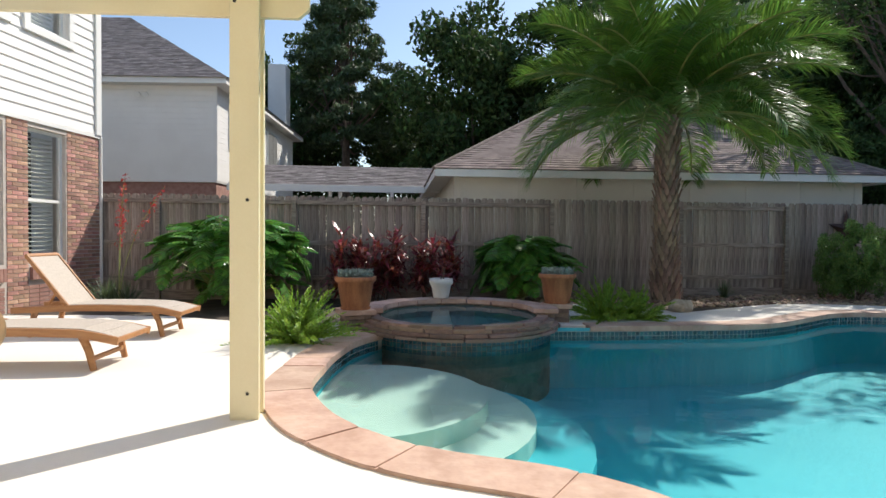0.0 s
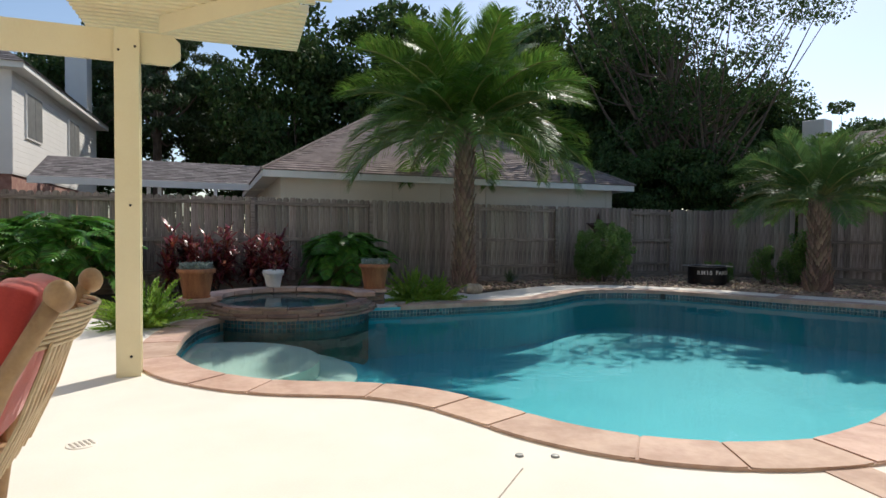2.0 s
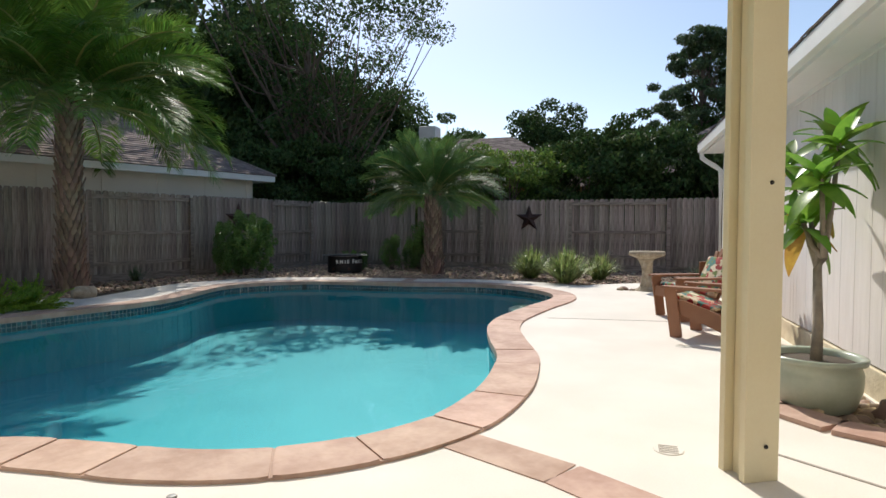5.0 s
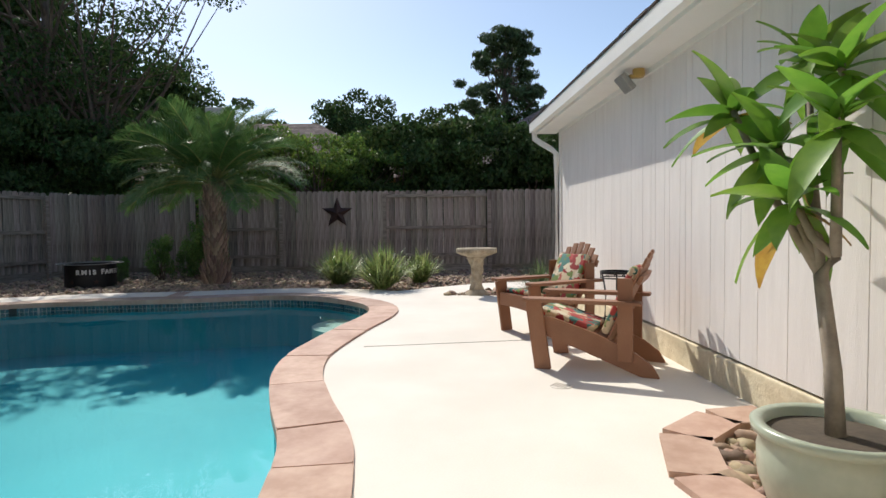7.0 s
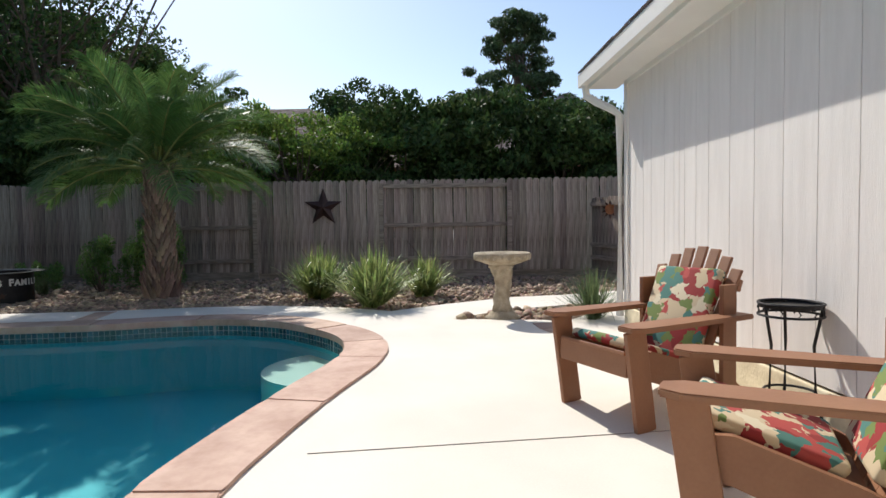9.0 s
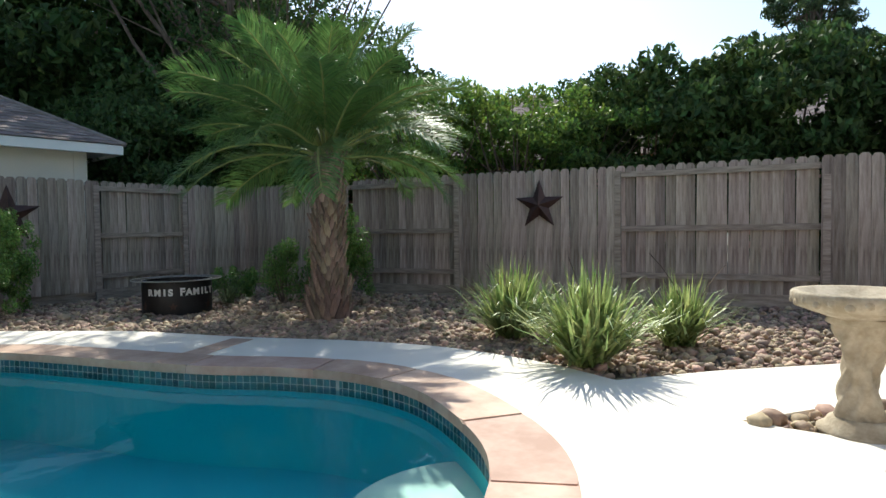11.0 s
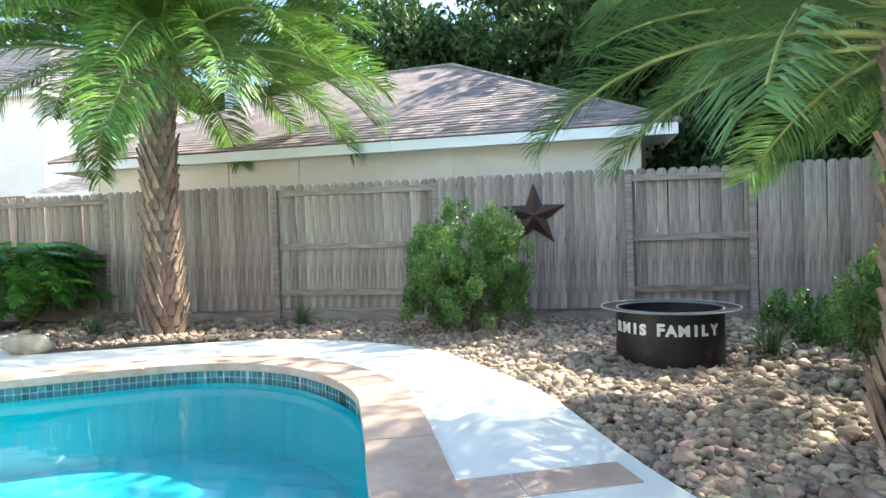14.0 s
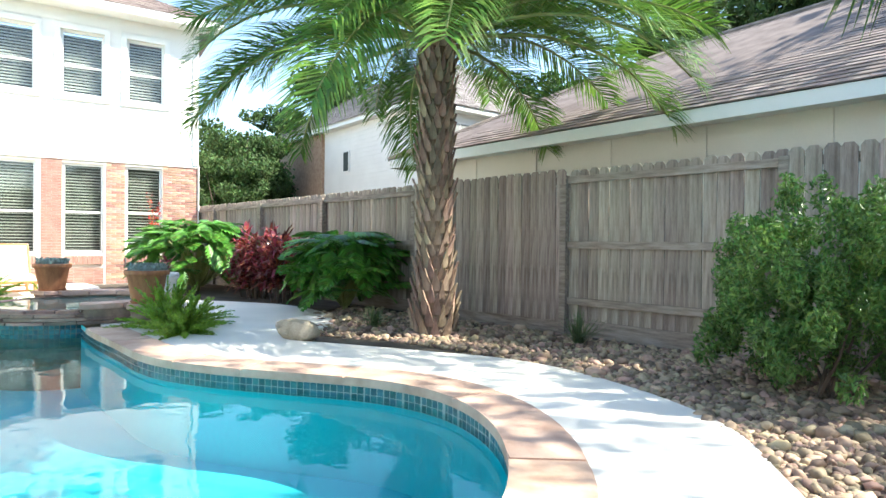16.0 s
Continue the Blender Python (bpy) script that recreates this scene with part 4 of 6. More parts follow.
nh = thing("neighbor_house", label="two-storey white siding house with grey hip roof", category="house", kind="structure")
WM, WL = wall_frame((-24.0, 19.5), (-7.05, 19.5))
part("wall", boxm(16.95, 10.5, 3.1, Matrix.Translation((-15.525, 24.75, 4.45))), M_SIDING, nh)
part("lower_wall", boxm(16.9, 10.4, 2.9, Matrix.Translation((-15.55, 24.8, 1.45))), M_BRICK, nh)
part("brick_wing", boxm(9.6, 0.2, 5.9, Matrix.Translation((-19.2, 19.42, 3.0))), M_BRICK, nh)
z = 2.95
while z < 5.9:
    for sx, sy, px, py in ((7.4, 0.02, -10.75, 19.49), (0.02, 10.5, -7.04, 24.75)):
        part("lap_board", boxm(sx, sy, 0.165, Matrix.Translation((px, py, z + 0.08)) @ Matrix.Rotation(radians(4), 4, "X" if sx > sy else "Y"), 0), M_SIDING, nh)
    z += 0.18
for wx, wz, w, h in ((-12.3, 4.5, 0.5, 0.9),):
    wo = thing("window_2", (wx, 19.44, wz), 0, "small window in white siding of the neighbour house", "window", kind="structure")
    part("frame", boxm(w, 0.06, h, None, 0.01), M_WHITE, wo)
    # opaque pane with the darkness of the room put into its colour
    part("pane", boxm(w - 0.1, 0.02, h - 0.1, Matrix.Translation((0, -0.03, 0))), M_SHADE, wo)
for wy in (21.3, 26.0):
    wo = thing("window_2", (-7.0, wy, 4.85), 90, "dark screened window in white siding of the neighbour house", "window", "neighbour side windows", "structure")
    part("frame", boxm(1.5, 0.06, 1.5, None, 0.01), M_WHITE, wo)
    for sx in (-0.36, 0.36):
        part("pane", boxm(0.66, 0.03, 1.36, Matrix.Translation((sx, -0.03, 0))), M_METALGREY, wo)
part("soffit", boxm(17.7, 11.3, 0.04, Matrix.Translation((-15.5, 24.75, 5.98))), M_WHITE, nh)
for sx, sy, px, py in ((17.8, 0.03, -15.5, 19.08), (0.03, 11.4, -6.62, 24.75)):
    part("fascia", boxm(sx, sy, 0.2, Matrix.Translation((px, py, 6.05)), 0.003), M_WHITE, nh)
shingles("shingle", ((-24.5, 19.0, 6.12), (-6.55, 19.0, 6.12), (-12.4, 24.75, 10.0), (-19, 24.75, 10.0)), nh, M_SHINGLE_GREY, seed=12)
shingles("shingle", ((-6.55, 19.0, 6.12), (-6.55, 30.5, 6.12), (-12.4, 24.75, 10.0), (-12.4, 24.75, 10.0)), nh, M_SHINGLE_GREY, seed=13)
part("chimney", boxm(0.9, 1.0, 5.5, Matrix.Translation((-8.0, 31.2, 7.2)), 0.02), M_SIDING, nh)
fx = thing("flood_light", (-9.3, 19.4, 5.7), 0, "small twin flood light under the neighbour eave", "lamp")
part("base", boxm(0.2, 0.05, 0.08, None, 0.01), M_WHITE, fx)
for sx in (-0.12, 0.12):
    part("head", lathe(bmesh.new(), [(0.02, 0.0), (0.08, 0.1), (0.085, 0.14), (0.001, 0.14)], 14, Matrix.Translation((sx, -0.04, -0.02)) @ Matrix.Rotation(radians(120), 4, "X")), M_WHITE, fx)

pr = thing("covered_walk", label="low grey shingled breezeway roof on white posts", category="porch", kind="structure")
shingles("shingle", ((-6.3, 18.3, 2.75), (0.4, 18.9, 2.75), (0.4, 20.7, 3.55), (-6.3, 20.1, 3.55)), pr, M_SHINGLE_GREY, seed=14)
part("fascia", boxm(6.75, 0.04, 0.2, Matrix.Translation((-2.95, 18.55, 2.66)) @ Matrix.Rotation(math.atan2(0.6, 6.7), 4, "Z"), 0.004), M_WHITE, pr)
part("ceiling", boxm(6.6, 1.7, 0.04, Matrix.Translation((-2.95, 19.5, 2.72)) @ Matrix.Rotation(math.atan2(0.6, 6.7), 4, "Z")), M_WHITE, pr)
for px in (-3.3, -1.4, -3.0):
    part("post", boxm(0.1, 0.1, 2.7, Matrix.Translation((px, 18.75, 1.33)), 0.004), M_WHITE, pr)

eh = thing("east_house", label="brown shingled hip roof house beyond the east fence", category="house", kind="structure")
EM, EL = wall_frame((19.6, 7.2), (15.9, 17.6))
part("wall", boxm(EL - 1, 8, 2.5, EM @ Matrix.Translation((EL / 2, -4.5, 1.2))), M_BRICK, eh)
part("fascia", boxm(EL + 0.1, 0.04, 0.2, EM @ Matrix.Translation((EL / 2, 0, 2.55)), 0.004), M_TEAK, eh)
q0, q1, q2, q3 = w2(EM, 0, 0, 2.65), w2(EM, EL, 0, 2.65), w2(EM, EL, -9, 2.65), w2(EM, 0, -9, 2.65)
s0, s1 = w2(EM, 4.2, -4.5, 5.2), w2(EM, EL - 4.4, -4.5, 5.2)
shingles("shingle", (q0, q1, s1, s0), eh, M_SHINGLE, seed=15)
shingles("shingle", (q1, q2, s1, s1), eh, M_SHINGLE, seed=16)
shingles("shingle", (q3, q0, s0, s0), eh, M_SHINGLE, seed=17)
part("chimney", boxm(0.8, 0.8, 2.4, EM @ Matrix.Translation((EL - 3.0, -4.4, 4.6)), 0.02), M_SIDING, eh)

rh = thing("far_house", label="distant house with brown pyramid roof above hedge", category="house", kind="structure")
part("wall", boxm(10, 10, 4, Matrix.Translation((39.5, 6.0, 2.0))), M_BRICK, rh)
for i in range(4):
    c = [(33.5, 0.0, 4.2), (45.5, 0.0, 4.2), (45.5, 12.0, 4.2), (33.5, 12.0, 4.2)]
    shingles("shingle", (c[i], c[(i + 1) % 4], (39.5, 6.0, 8.6), (39.5, 6.0, 8.6)), rh, M_SHINGLE, course=0.3, tab=0.6, seed=20 + i)

# ---- plants ----
RNG = np.random.default_rng(5)


def unit(v):
    return v / np.maximum(np.linalg.norm(v, axis=-1, keepdims=True), 1e-9)


def leaf_quads(c, size, rng, flat=0.35, aspect=0.45):
    """Small pointed leaf cards round centres c."""
    n = len(c)
    d = unit(rng.normal(size=(n, 3)) * (1, 1, flat + 0.3))
    s = unit(np.cross(d, unit(rng.normal(size=(n, 3)))))
    L = (size * rng.uniform(0.6, 1.3, n))[:, None]
    bend = np.cross(d, s) * L * 0.15
    return np.stack([c - d * L * 0.5, c + s * L * aspect * 0.5 + bend, c + d * L * 0.5, c - s * L * aspect * 0.5 + bend], 1)


def blob_points(blobs, n, rng, shell=0.55):
    """Points inside ellipsoids (x, y, z, rx, ry, rz), denser toward their skins."""
    b = np.array(blobs, dtype=float)
    vol = np.prod(b[:, 3:], axis=1) ** 0.67
    k = rng.choice(len(b), n, p=vol / vol.sum())
    d = unit(rng.normal(size=(n, 3)))
    r = rng.uniform(shell ** 3, 1, n)[:, None] ** (1 / 3)
    return b[k, :3] + d * r * b[k, 3:]


def clumps(center, size, count, rng, sub=(0.22, 0.4)):
    """Ragged crown: many small ellipsoids inside one large ellipsoid."""
    c, s = np.array(center, float), np.array(size, float)
    out = []
    for _ in range(count):
        d = unit(rng.normal(size=3))
        p = c + d * s * rng.uniform(0.35, 0.95)
        r = rng.uniform(*sub) * s.min()
        out.append((*p, r * rng.uniform(0.9, 1.5), r * rng.uniform(0.9, 1.5), r * rng.uniform(0.6, 1.0)))
    return out


def limbs(bm, h, r, targets, rng, fork=0.35, singles=None):
    """Tapered trunk with limbs to crown targets."""
    lean = rng.uniform(-0.03, 0.03, 2) * h
    trunk = [Vector((lean[0] * t * t, lean[1] * t * t, h * t)) for t in np.linspace(0, 1, 7)]
    tube(bm, trunk, [r * (1.25 if i == 0 else 1 - 0.75 * i / 6) for i in range(7)], 10)
    for tx, ty, tz in targets:
        t = rng.uniform(fork, 0.9)
        a = Vector((lean[0] * t * t, lean[1] * t * t, h * t))
        b = Vector((tx, ty, tz))
        m = a.lerp(b, 0.5) + Vector((0, 0, -0.08 * (b - a).length))
        rr = r * (1 - 0.7 * t) * 0.55
        lb = bm if singles is None else bmesh.new()
        tube(lb, [a, a.lerp(m, 0.5) + Vector(rng.normal(size=3) * 0.05), m, b], [rr, rr * 0.7, rr * 0.45, rr * 0.12], 6, False)
        if singles is not None:
            singles.append(mesh_of("limb", lb, M_BARK, True))


def tree_mesh(kind, h, w, seed, leaves, leaf, material):
    """Trunk and crown meshes of a tree h tall and w wide."""
    rng = np.random.default_rng(seed)
    if kind == "oak":
        bl = clumps((0, 0, h * 0.6), (w / 2, w / 2, h * 0.4), 58, rng, (0.15, 0.3))
        bl += clumps((0, 0, h * 0.28), (w * 0.46, w * 0.46, h * 0.22), 22, rng)
        tg = [b[:3] for b in bl[:14]]
        trunk_h = h * 0.6
    elif kind == "pine":
        bl = []
        for i in range(150):
            z = h * rng.uniform(0.42, 0.98)
            spread = w / 2 * (1.05 - 0.75 * max(0, (z / h - 0.5) / 0.5)) * rng.uniform(0.4, 1.0)
            a = rng.uniform(0, 2 * math.pi)
            rr = w * rng.uniform(0.025, 0.055)
            bl.append((spread * math.cos(a), spread * math.sin(a), z, rr * 1.4, rr * 1.4, rr * 0.7))
        tg = [b[:3] for b in bl[:44]]
        trunk_h = h * 0.96
    else:
        bl = []
        for i in range(60):
            a, q = rng.uniform(0, 2 * math.pi), rng.uniform(0.2, 1)
            z = h * rng.uniform(0.35, 1.0)
            s = w / 2 * (0.35 + 0.65 * z / h) * q
            bl.append((s * math.cos(a), s * math.sin(a), z, w * 0.09, w * 0.09, h * 0.05))
        tg = [b[:3] for b in bl[:40]]
        trunk_h = h * 0.7
    bm = bmesh.new()
    singles = [] if kind == "airy" else None
    limbs(bm, trunk_h, 0.018 * h + 0.05, tg, rng, 0.3 if kind != "pine" else 0.4, singles)
    tm = mesh_of("trunk", bm, M_BARK, True)
    pts = blob_points(bl, leaves, rng, 0.3)
    cm = cards("crown", leaf_quads(pts, leaf, rng, 1.0, 0.55 if kind != "pine" else 0.22), material)
    return tm, cm, singles or []


TREES = {
    "oak_a": tree_mesh("oak", 11.0, 9.0, 1, 26000, 0.30, M_OAK),
    "oak_b": tree_mesh("oak", 12.5, 9.0, 2, 26000, 0.30, M_OAK),
    "pine_a": tree_mesh("pine", 15.0, 9.5, 3, 22000, 0.42, M_PINE),
    "bare_a": tree_mesh("airy", 10.5, 9.0, 4, 8500, 0.15, M_OAK),
    "hedge_a": tree_mesh("oak", 4.6, 4.2, 5, 15000, 0.17, M_OAK),
    "light_a": tree_mesh("airy", 4.2, 4.4, 6, 9000, 0.13, M_LIGHTLEAF),
}


def tree(kind, name, x, y, label, s=1.0, rz=0, cat="tree", grp=""):
    o = thing(name, (x, y, -0.05), rz, label, cat, grp)
    o.scale = (s, s, s)
    part("trunk", TREES[kind][0], None, o)
    part("crown", TREES[kind][1], None, o)
    for me in TREES[kind][2]:
        part("limb", me, None, o)


OAK = "large dark green live oak rising behind the yard"
for i, (kd, x, y, s) in enumerate((("oak_a", -15, 39, 1.25), ("oak_b", -9.5, 41, 1.2), ("oak_a", -1, 40, 1.15), ("oak_b", 2.2, 31, 1.1), ("oak_b", 7.5, 30.5, 1.15), ("oak_a", 10.2, 27, 1.15), ("oak_a", 13.4, 24, 1.2),
                                   ("oak_b", 17.0, 22.5, 0.88), ("oak_b", 18.5, 25, 1.05), ("oak_a", 24.5, 23, 0.95), ("oak_a", 35, 25.5, 0.9), ("oak_b", 38.5, 19.5, 0.86), ("oak_a", 41, 15.0, 0.92), ("oak_b", 30, 29, 0.85),
                                   ("oak_a", -17.0, 16.6, 0.66), ("oak_b", -22, 24, 1.0), ("oak_b", -20, 36, 1.1), ("oak_a", 48, 3.5, 0.9), ("oak_b", 44, 10.5, 0.8), ("oak_a", -30, 14, 0.9))):
    tree(kd, "oak_tree", x, y, OAK, s, 37 * i, grp="background oaks")
tree("pine_a", "pine_tree", -5, 34.5, "tall pine with rounded open crown behind the garage", 1.0, 20)
tree("pine_a", "pine_tree", 43.2, 9.8, "tall distant pine standing above the hedge", 1.0, 120)
tree("bare_a", "crape_myrtle", 14.4, 17.2, "tall thin-leaved tree with bare branching crown", 1.12, 0)
tree("bare_a", "crape_myrtle", 15.6, 16.2, "tall thin-leaved tree with bare branching crown", 0.92, 140)
for i, (x, y, s) in enumerate(((17.9, 7.2, 0.95), (18.7, 5.2, 1.0), (18.6, 3.2, 0.92), (19.4, 1.2, 0.9), (21.3, 9.5, 1.0))):
    tree("hedge_a", "hedge_tree", x, y, "dense dark green shrub tree spilling over the fence", s, 61 * i, grp="shrub trees over the fence")
for i, (x, y, s) in enumerate(((15.6, 10.6, 0.85), (16.4, 9.2, 0.9), (16.2, 12.2, 0.95), (17.1, 8.3, 0.8))):
    tree("light_a", "mimosa_tree", x, y, "airy light green feathery tree behind the fence", s, 83 * i, grp="feathery trees behind the fence")
for i, (x, y, s) in enumerate(((11.9, 16.9, 0.9), (13.5, 16.4, 1.0), (15.0, 14.9, 0.85), (12.6, 19.5, 1.1))):
    tree("hedge_a", "hedge_tree", x, y, "dense dark green shrub tree behind the fence corner", s, 47 * i, grp="shrub trees behind the corner")
tree("hedge_a", "hedge_tree", -10.5, 13.8, "green shrub tree beside the house corner", 0.9, 33)


# palms
def frond_mesh(length, droop, seed, material):
    rng = np.random.default_rng(seed)
    n = 125
    ts = np.linspace(0.0, 1.0, 26)
    curve = np.stack([length * (ts - 0.12 * ts ** 3), 0 * ts, length * (0.42 * ts - droop * ts ** 2.1)], 1)
    at = lambda t: np.stack([np.interp(t, ts, curve[:, i]) for i in range(3)], -1)
    quads = []
    for side in (-1, 1):
        t = np.linspace(0.14, 0.995, n) + rng.uniform(-0.004, 0.004, n)
        p, q = at(t), at(np.minimum(t + 0.02, 1.0)) - at(np.maximum(t - 0.02, 0))
        fwd = unit(q)
        out = np.array([0, side, 0.0])
        upv = unit(np.cross(fwd, np.array([0, 1, 0])) * -1)
        upv = upv * np.sign(upv[:, 2:3] + 1e-6)
        dirv = unit(fwd * 0.75 + out * (0.95 - 0.35 * t[:, None]) + upv * rng.uniform(0.05, 0.5, n)[:, None])
        L = length * 0.23 * np.sin(np.pi * (0.12 + 0.80 * t)) ** 0.7 * rng.uniform(0.85, 1.1, n)
        L = L[:, None]
        wv = unit(np.cross(dirv, upv)) * 0.0085 * length / 2.6
        mid = p + dirv * L * 0.55
        tip = p + dirv * L + np.array([0, 0, -1]) * L * rng.uniform(0.12, 0.3, n)[:, None]
        quads.append(np.stack([p - wv * 0.6, p + wv * 0.6, mid + wv, mid - wv], 1))
        quads.append(np.stack([mid - wv, mid + wv, tip + wv * 0.1, tip - wv * 0.1], 1))
    leaf = cards("leaflets", np.concatenate(quads), material)
    bm = tube(bmesh.new(), [tuple(c) for c in curve[::3]], [0.026 * length / 3 * (1 - 0.8 * t) + 0.003 for t in ts[::3]], 5)
    return leaf, mesh_of("rib", bm, M_RACHIS, True)


boot_bm = prism(bmesh.new(), [(-0.058, 0), (0.058, 0), (0.042, 0.09), (0.018, 0.17), (0.006, 0.24), (-0.006, 0.235), (-0.018, 0.17), (-0.042, 0.09)], 0.0, 0.022, Matrix.Rotation(math.pi / 2, 4, "X"))
bmesh.ops.recalc_face_normals(boot_bm, faces=boot_bm.faces)
ME_BOOT = mesh_of("boot", boot_bm, M_BOOT)


def palm(x, y, z0, h, r0, r1, length, fronds, seed, label, material, rows, leaf_meshes):
    rnd = random.Random(seed)
    o = thing("palm_tree", (x, y, z0), 0, label, "palm tree", "yard palms")
    prof = [(r0 * 1.15, -0.1), (r0 * 1.05, 0.15), (r0 * 0.85, h * 0.25), (r1, h * 0.55), (r1 * 1.02, h * 0.9), (r1 * 0.8, h + 0.08), (0.01, h + 0.12)]
    part("trunk", lathe(bmesh.new(), prof, 20), M_BOOT, o, smooth=True)
    per = 11
    for i in range(rows):
        t = i / (rows - 1)
        z = -0.05 + (h - 0.1) * t
        r = np.interp(z, [p[1] for p in prof[:5]], [p[0] for p in prof[:5]])
        for k in range(per):
            a = 2 * math.pi * (k + 0.5 * (i % 2)) / per + rnd.uniform(-0.06, 0.06)
            s = rnd.uniform(0.8, 1.2) * (r / 0.2) ** 0.7
            part("boot", ME_BOOT, None, o, m=pose(r * math.cos(a), r * math.sin(a), z) @ Matrix.Rotation(a + math.pi / 2, 4, "Z") @ Matrix.Rotation(radians(rnd.uniform(8, 24)), 4, "X") @ Matrix.Diagonal((s, 1.1, s * 1.1, 1)))
    for i in range(fronds):
        t = (i + 0.5) / fronds
        a = i * 2.39996 + rnd.uniform(-0.15, 0.15)
        el = 80 - 72 * t ** 0.8 + rnd.uniform(-6, 6)
        k = 0 if t < 0.3 else (1 if t < 0.7 else 2)
        s = rnd.uniform(0.88, 1.06) * (0.86 + 0.14 * min(1, t * 3))
        f = part("frond", leaf_meshes[k][0], None, o, m=pose(r1 * 0.5 * math.cos(a), r1 * 0.5 * math.sin(a), h + 0.12 - 0.2 * t) @ Matrix.Rotation(a, 4, "Z") @ Matrix.Rotation(radians(-(el - 22)), 4, "Y") @ Matrix.Rotation(radians(rnd.uniform(-25, 25)), 4, "X") @ Matrix.Diagonal((s, s, s, 1)))
        part("rib", leaf_meshes[k][1], None, f)
    return o


F1 = [frond_mesh(3.3, dr, 20 + i, M_FROND) for i, dr in enumerate((0.36, 0.45, 0.56))]
F2 = [frond_mesh(2.05, dr, 30 + i, M_FROND2) for i, dr in enumerate((0.30, 0.40, 0.50))]
palm(4.25, 11.54, 0.0, 3.55, 0.20, 0.165, 3.3, 66, 1, "tall palm with patterned trunk and dense arching green crown", M_FROND, 26, F1)
palm(11.45, 8.45, 0.0, 2.05, 0.19, 0.15, 2.05, 46, 2, "short stout palm with grey-green feathery crown on river rock", M_FROND2, 23, F2)


def bush(name, x, y, blobs, n, leaf, material, label, cat="shrub", aspect=0.4, stems=7, h=0.8, z=-0.05):
    rng = np.random.default_rng(int(abs(x * 100 + y * 10)))
    o = thing(name, (x, y, z), 0, label, cat)
    part("foliage", cards("foliage", leaf_quads(blob_points(blobs, n, rng, 0.4), leaf, rng, 1.0, aspect), material), None, o)
    bm = bmesh.new()
    for i in range(stems):
        a = rng.uniform(0, 6.28)
        b = blobs[i % len(blobs)]
        tube(bm, [(0.05 * math.cos(a), 0.05 * math.sin(a), 0), (b[0] * 0.5, b[1] * 0.5, b[2] * 0.5), (b[0], b[1], b[2] + b[5] * 0.5)], [0.016, 0.011, 0.004], 5, False)
    part("stem", bm, M_BARK, o)
    return o


def shoots(rng, cx, cy, w, h, count):
    """Upright ragged shoots for a loose shrub."""
    out = []
    for _ in range(count):
        a, q = rng.uniform(0, 6.28), rng.uniform(0, 1) ** 0.6
        z = h * rng.uniform(0.15, 1) * (1 - 0.35 * q * q)
        out.append((w * q * math.cos(a), w * q * math.sin(a), z, 0.09, 0.09, rng.uniform(0.1, 0.2)))
    return out


rg = np.random.default_rng(8)
bush("myrtle_shrub", 8.3, 11.95, shoots(rg, 0, 0, 0.78, 1.62, 190), 30000, 0.05, M_SHRUB, "bright green upright leafy shrub beside the fence")
bush("myrtle_shrub", 12.55, 9.7, shoots(rg, 0, 0, 0.55, 1.45, 110), 12000, 0.05, M_SHRUB, "dark green leafy shrub behind the short palm")
bush("myrtle_shrub", 11.9, 10.3, shoots(rg, 0, 0, 0.3, 1.0, 40), 3500, 0.05, M_SHRUB, "sparse green shrub shoot beside the short palm")
bush("myrtle_shrub", 11.8, 11.7, shoots(rg, 0, 0, 0.4, 0.5, 30), 2500, 0.06, M_SHRUB, "low dark shrub at the fence corner")


# cut-leaf philodendrons
def philo_leaf():
    bm = bmesh.new()
    spine = [Vector((0.0, 0, 0)), Vector((0.12, 0, 0.015)), Vector((0.24, 0, 0.012)), Vector((0.36, 0, -0.02)), Vector((0.46, 0, -0.07))]
    for i in range(9):
        t = i / 8
        b = spine[0].lerp(spine[-1], t) + Vector((0, 0, 0.035 * math.sin(math.pi * t)))
        ln = 0.19 * math.sin(math.pi * (0.2 + 0.75 * t)) ** 0.8
        for s in (-1, 1):
            d = Vector((0.45 + 0.6 * t, s, -0.15)).normalized()
            w = Vector((d.y * -s, d.x * s, 0)).normalized() * 0.032
            vs = [bm.verts.new(p) for p in (b - w, b + w, b + d * ln * 0.6 + w * 0.9, b + d * ln + Vector((0, 0, -0.02)), b + d * ln * 0.6 - w * 0.9)]
            bm.faces.new(vs)
    return mesh_of("leaf", bm, M_PHILO)


ME_PHILO = philo_leaf()


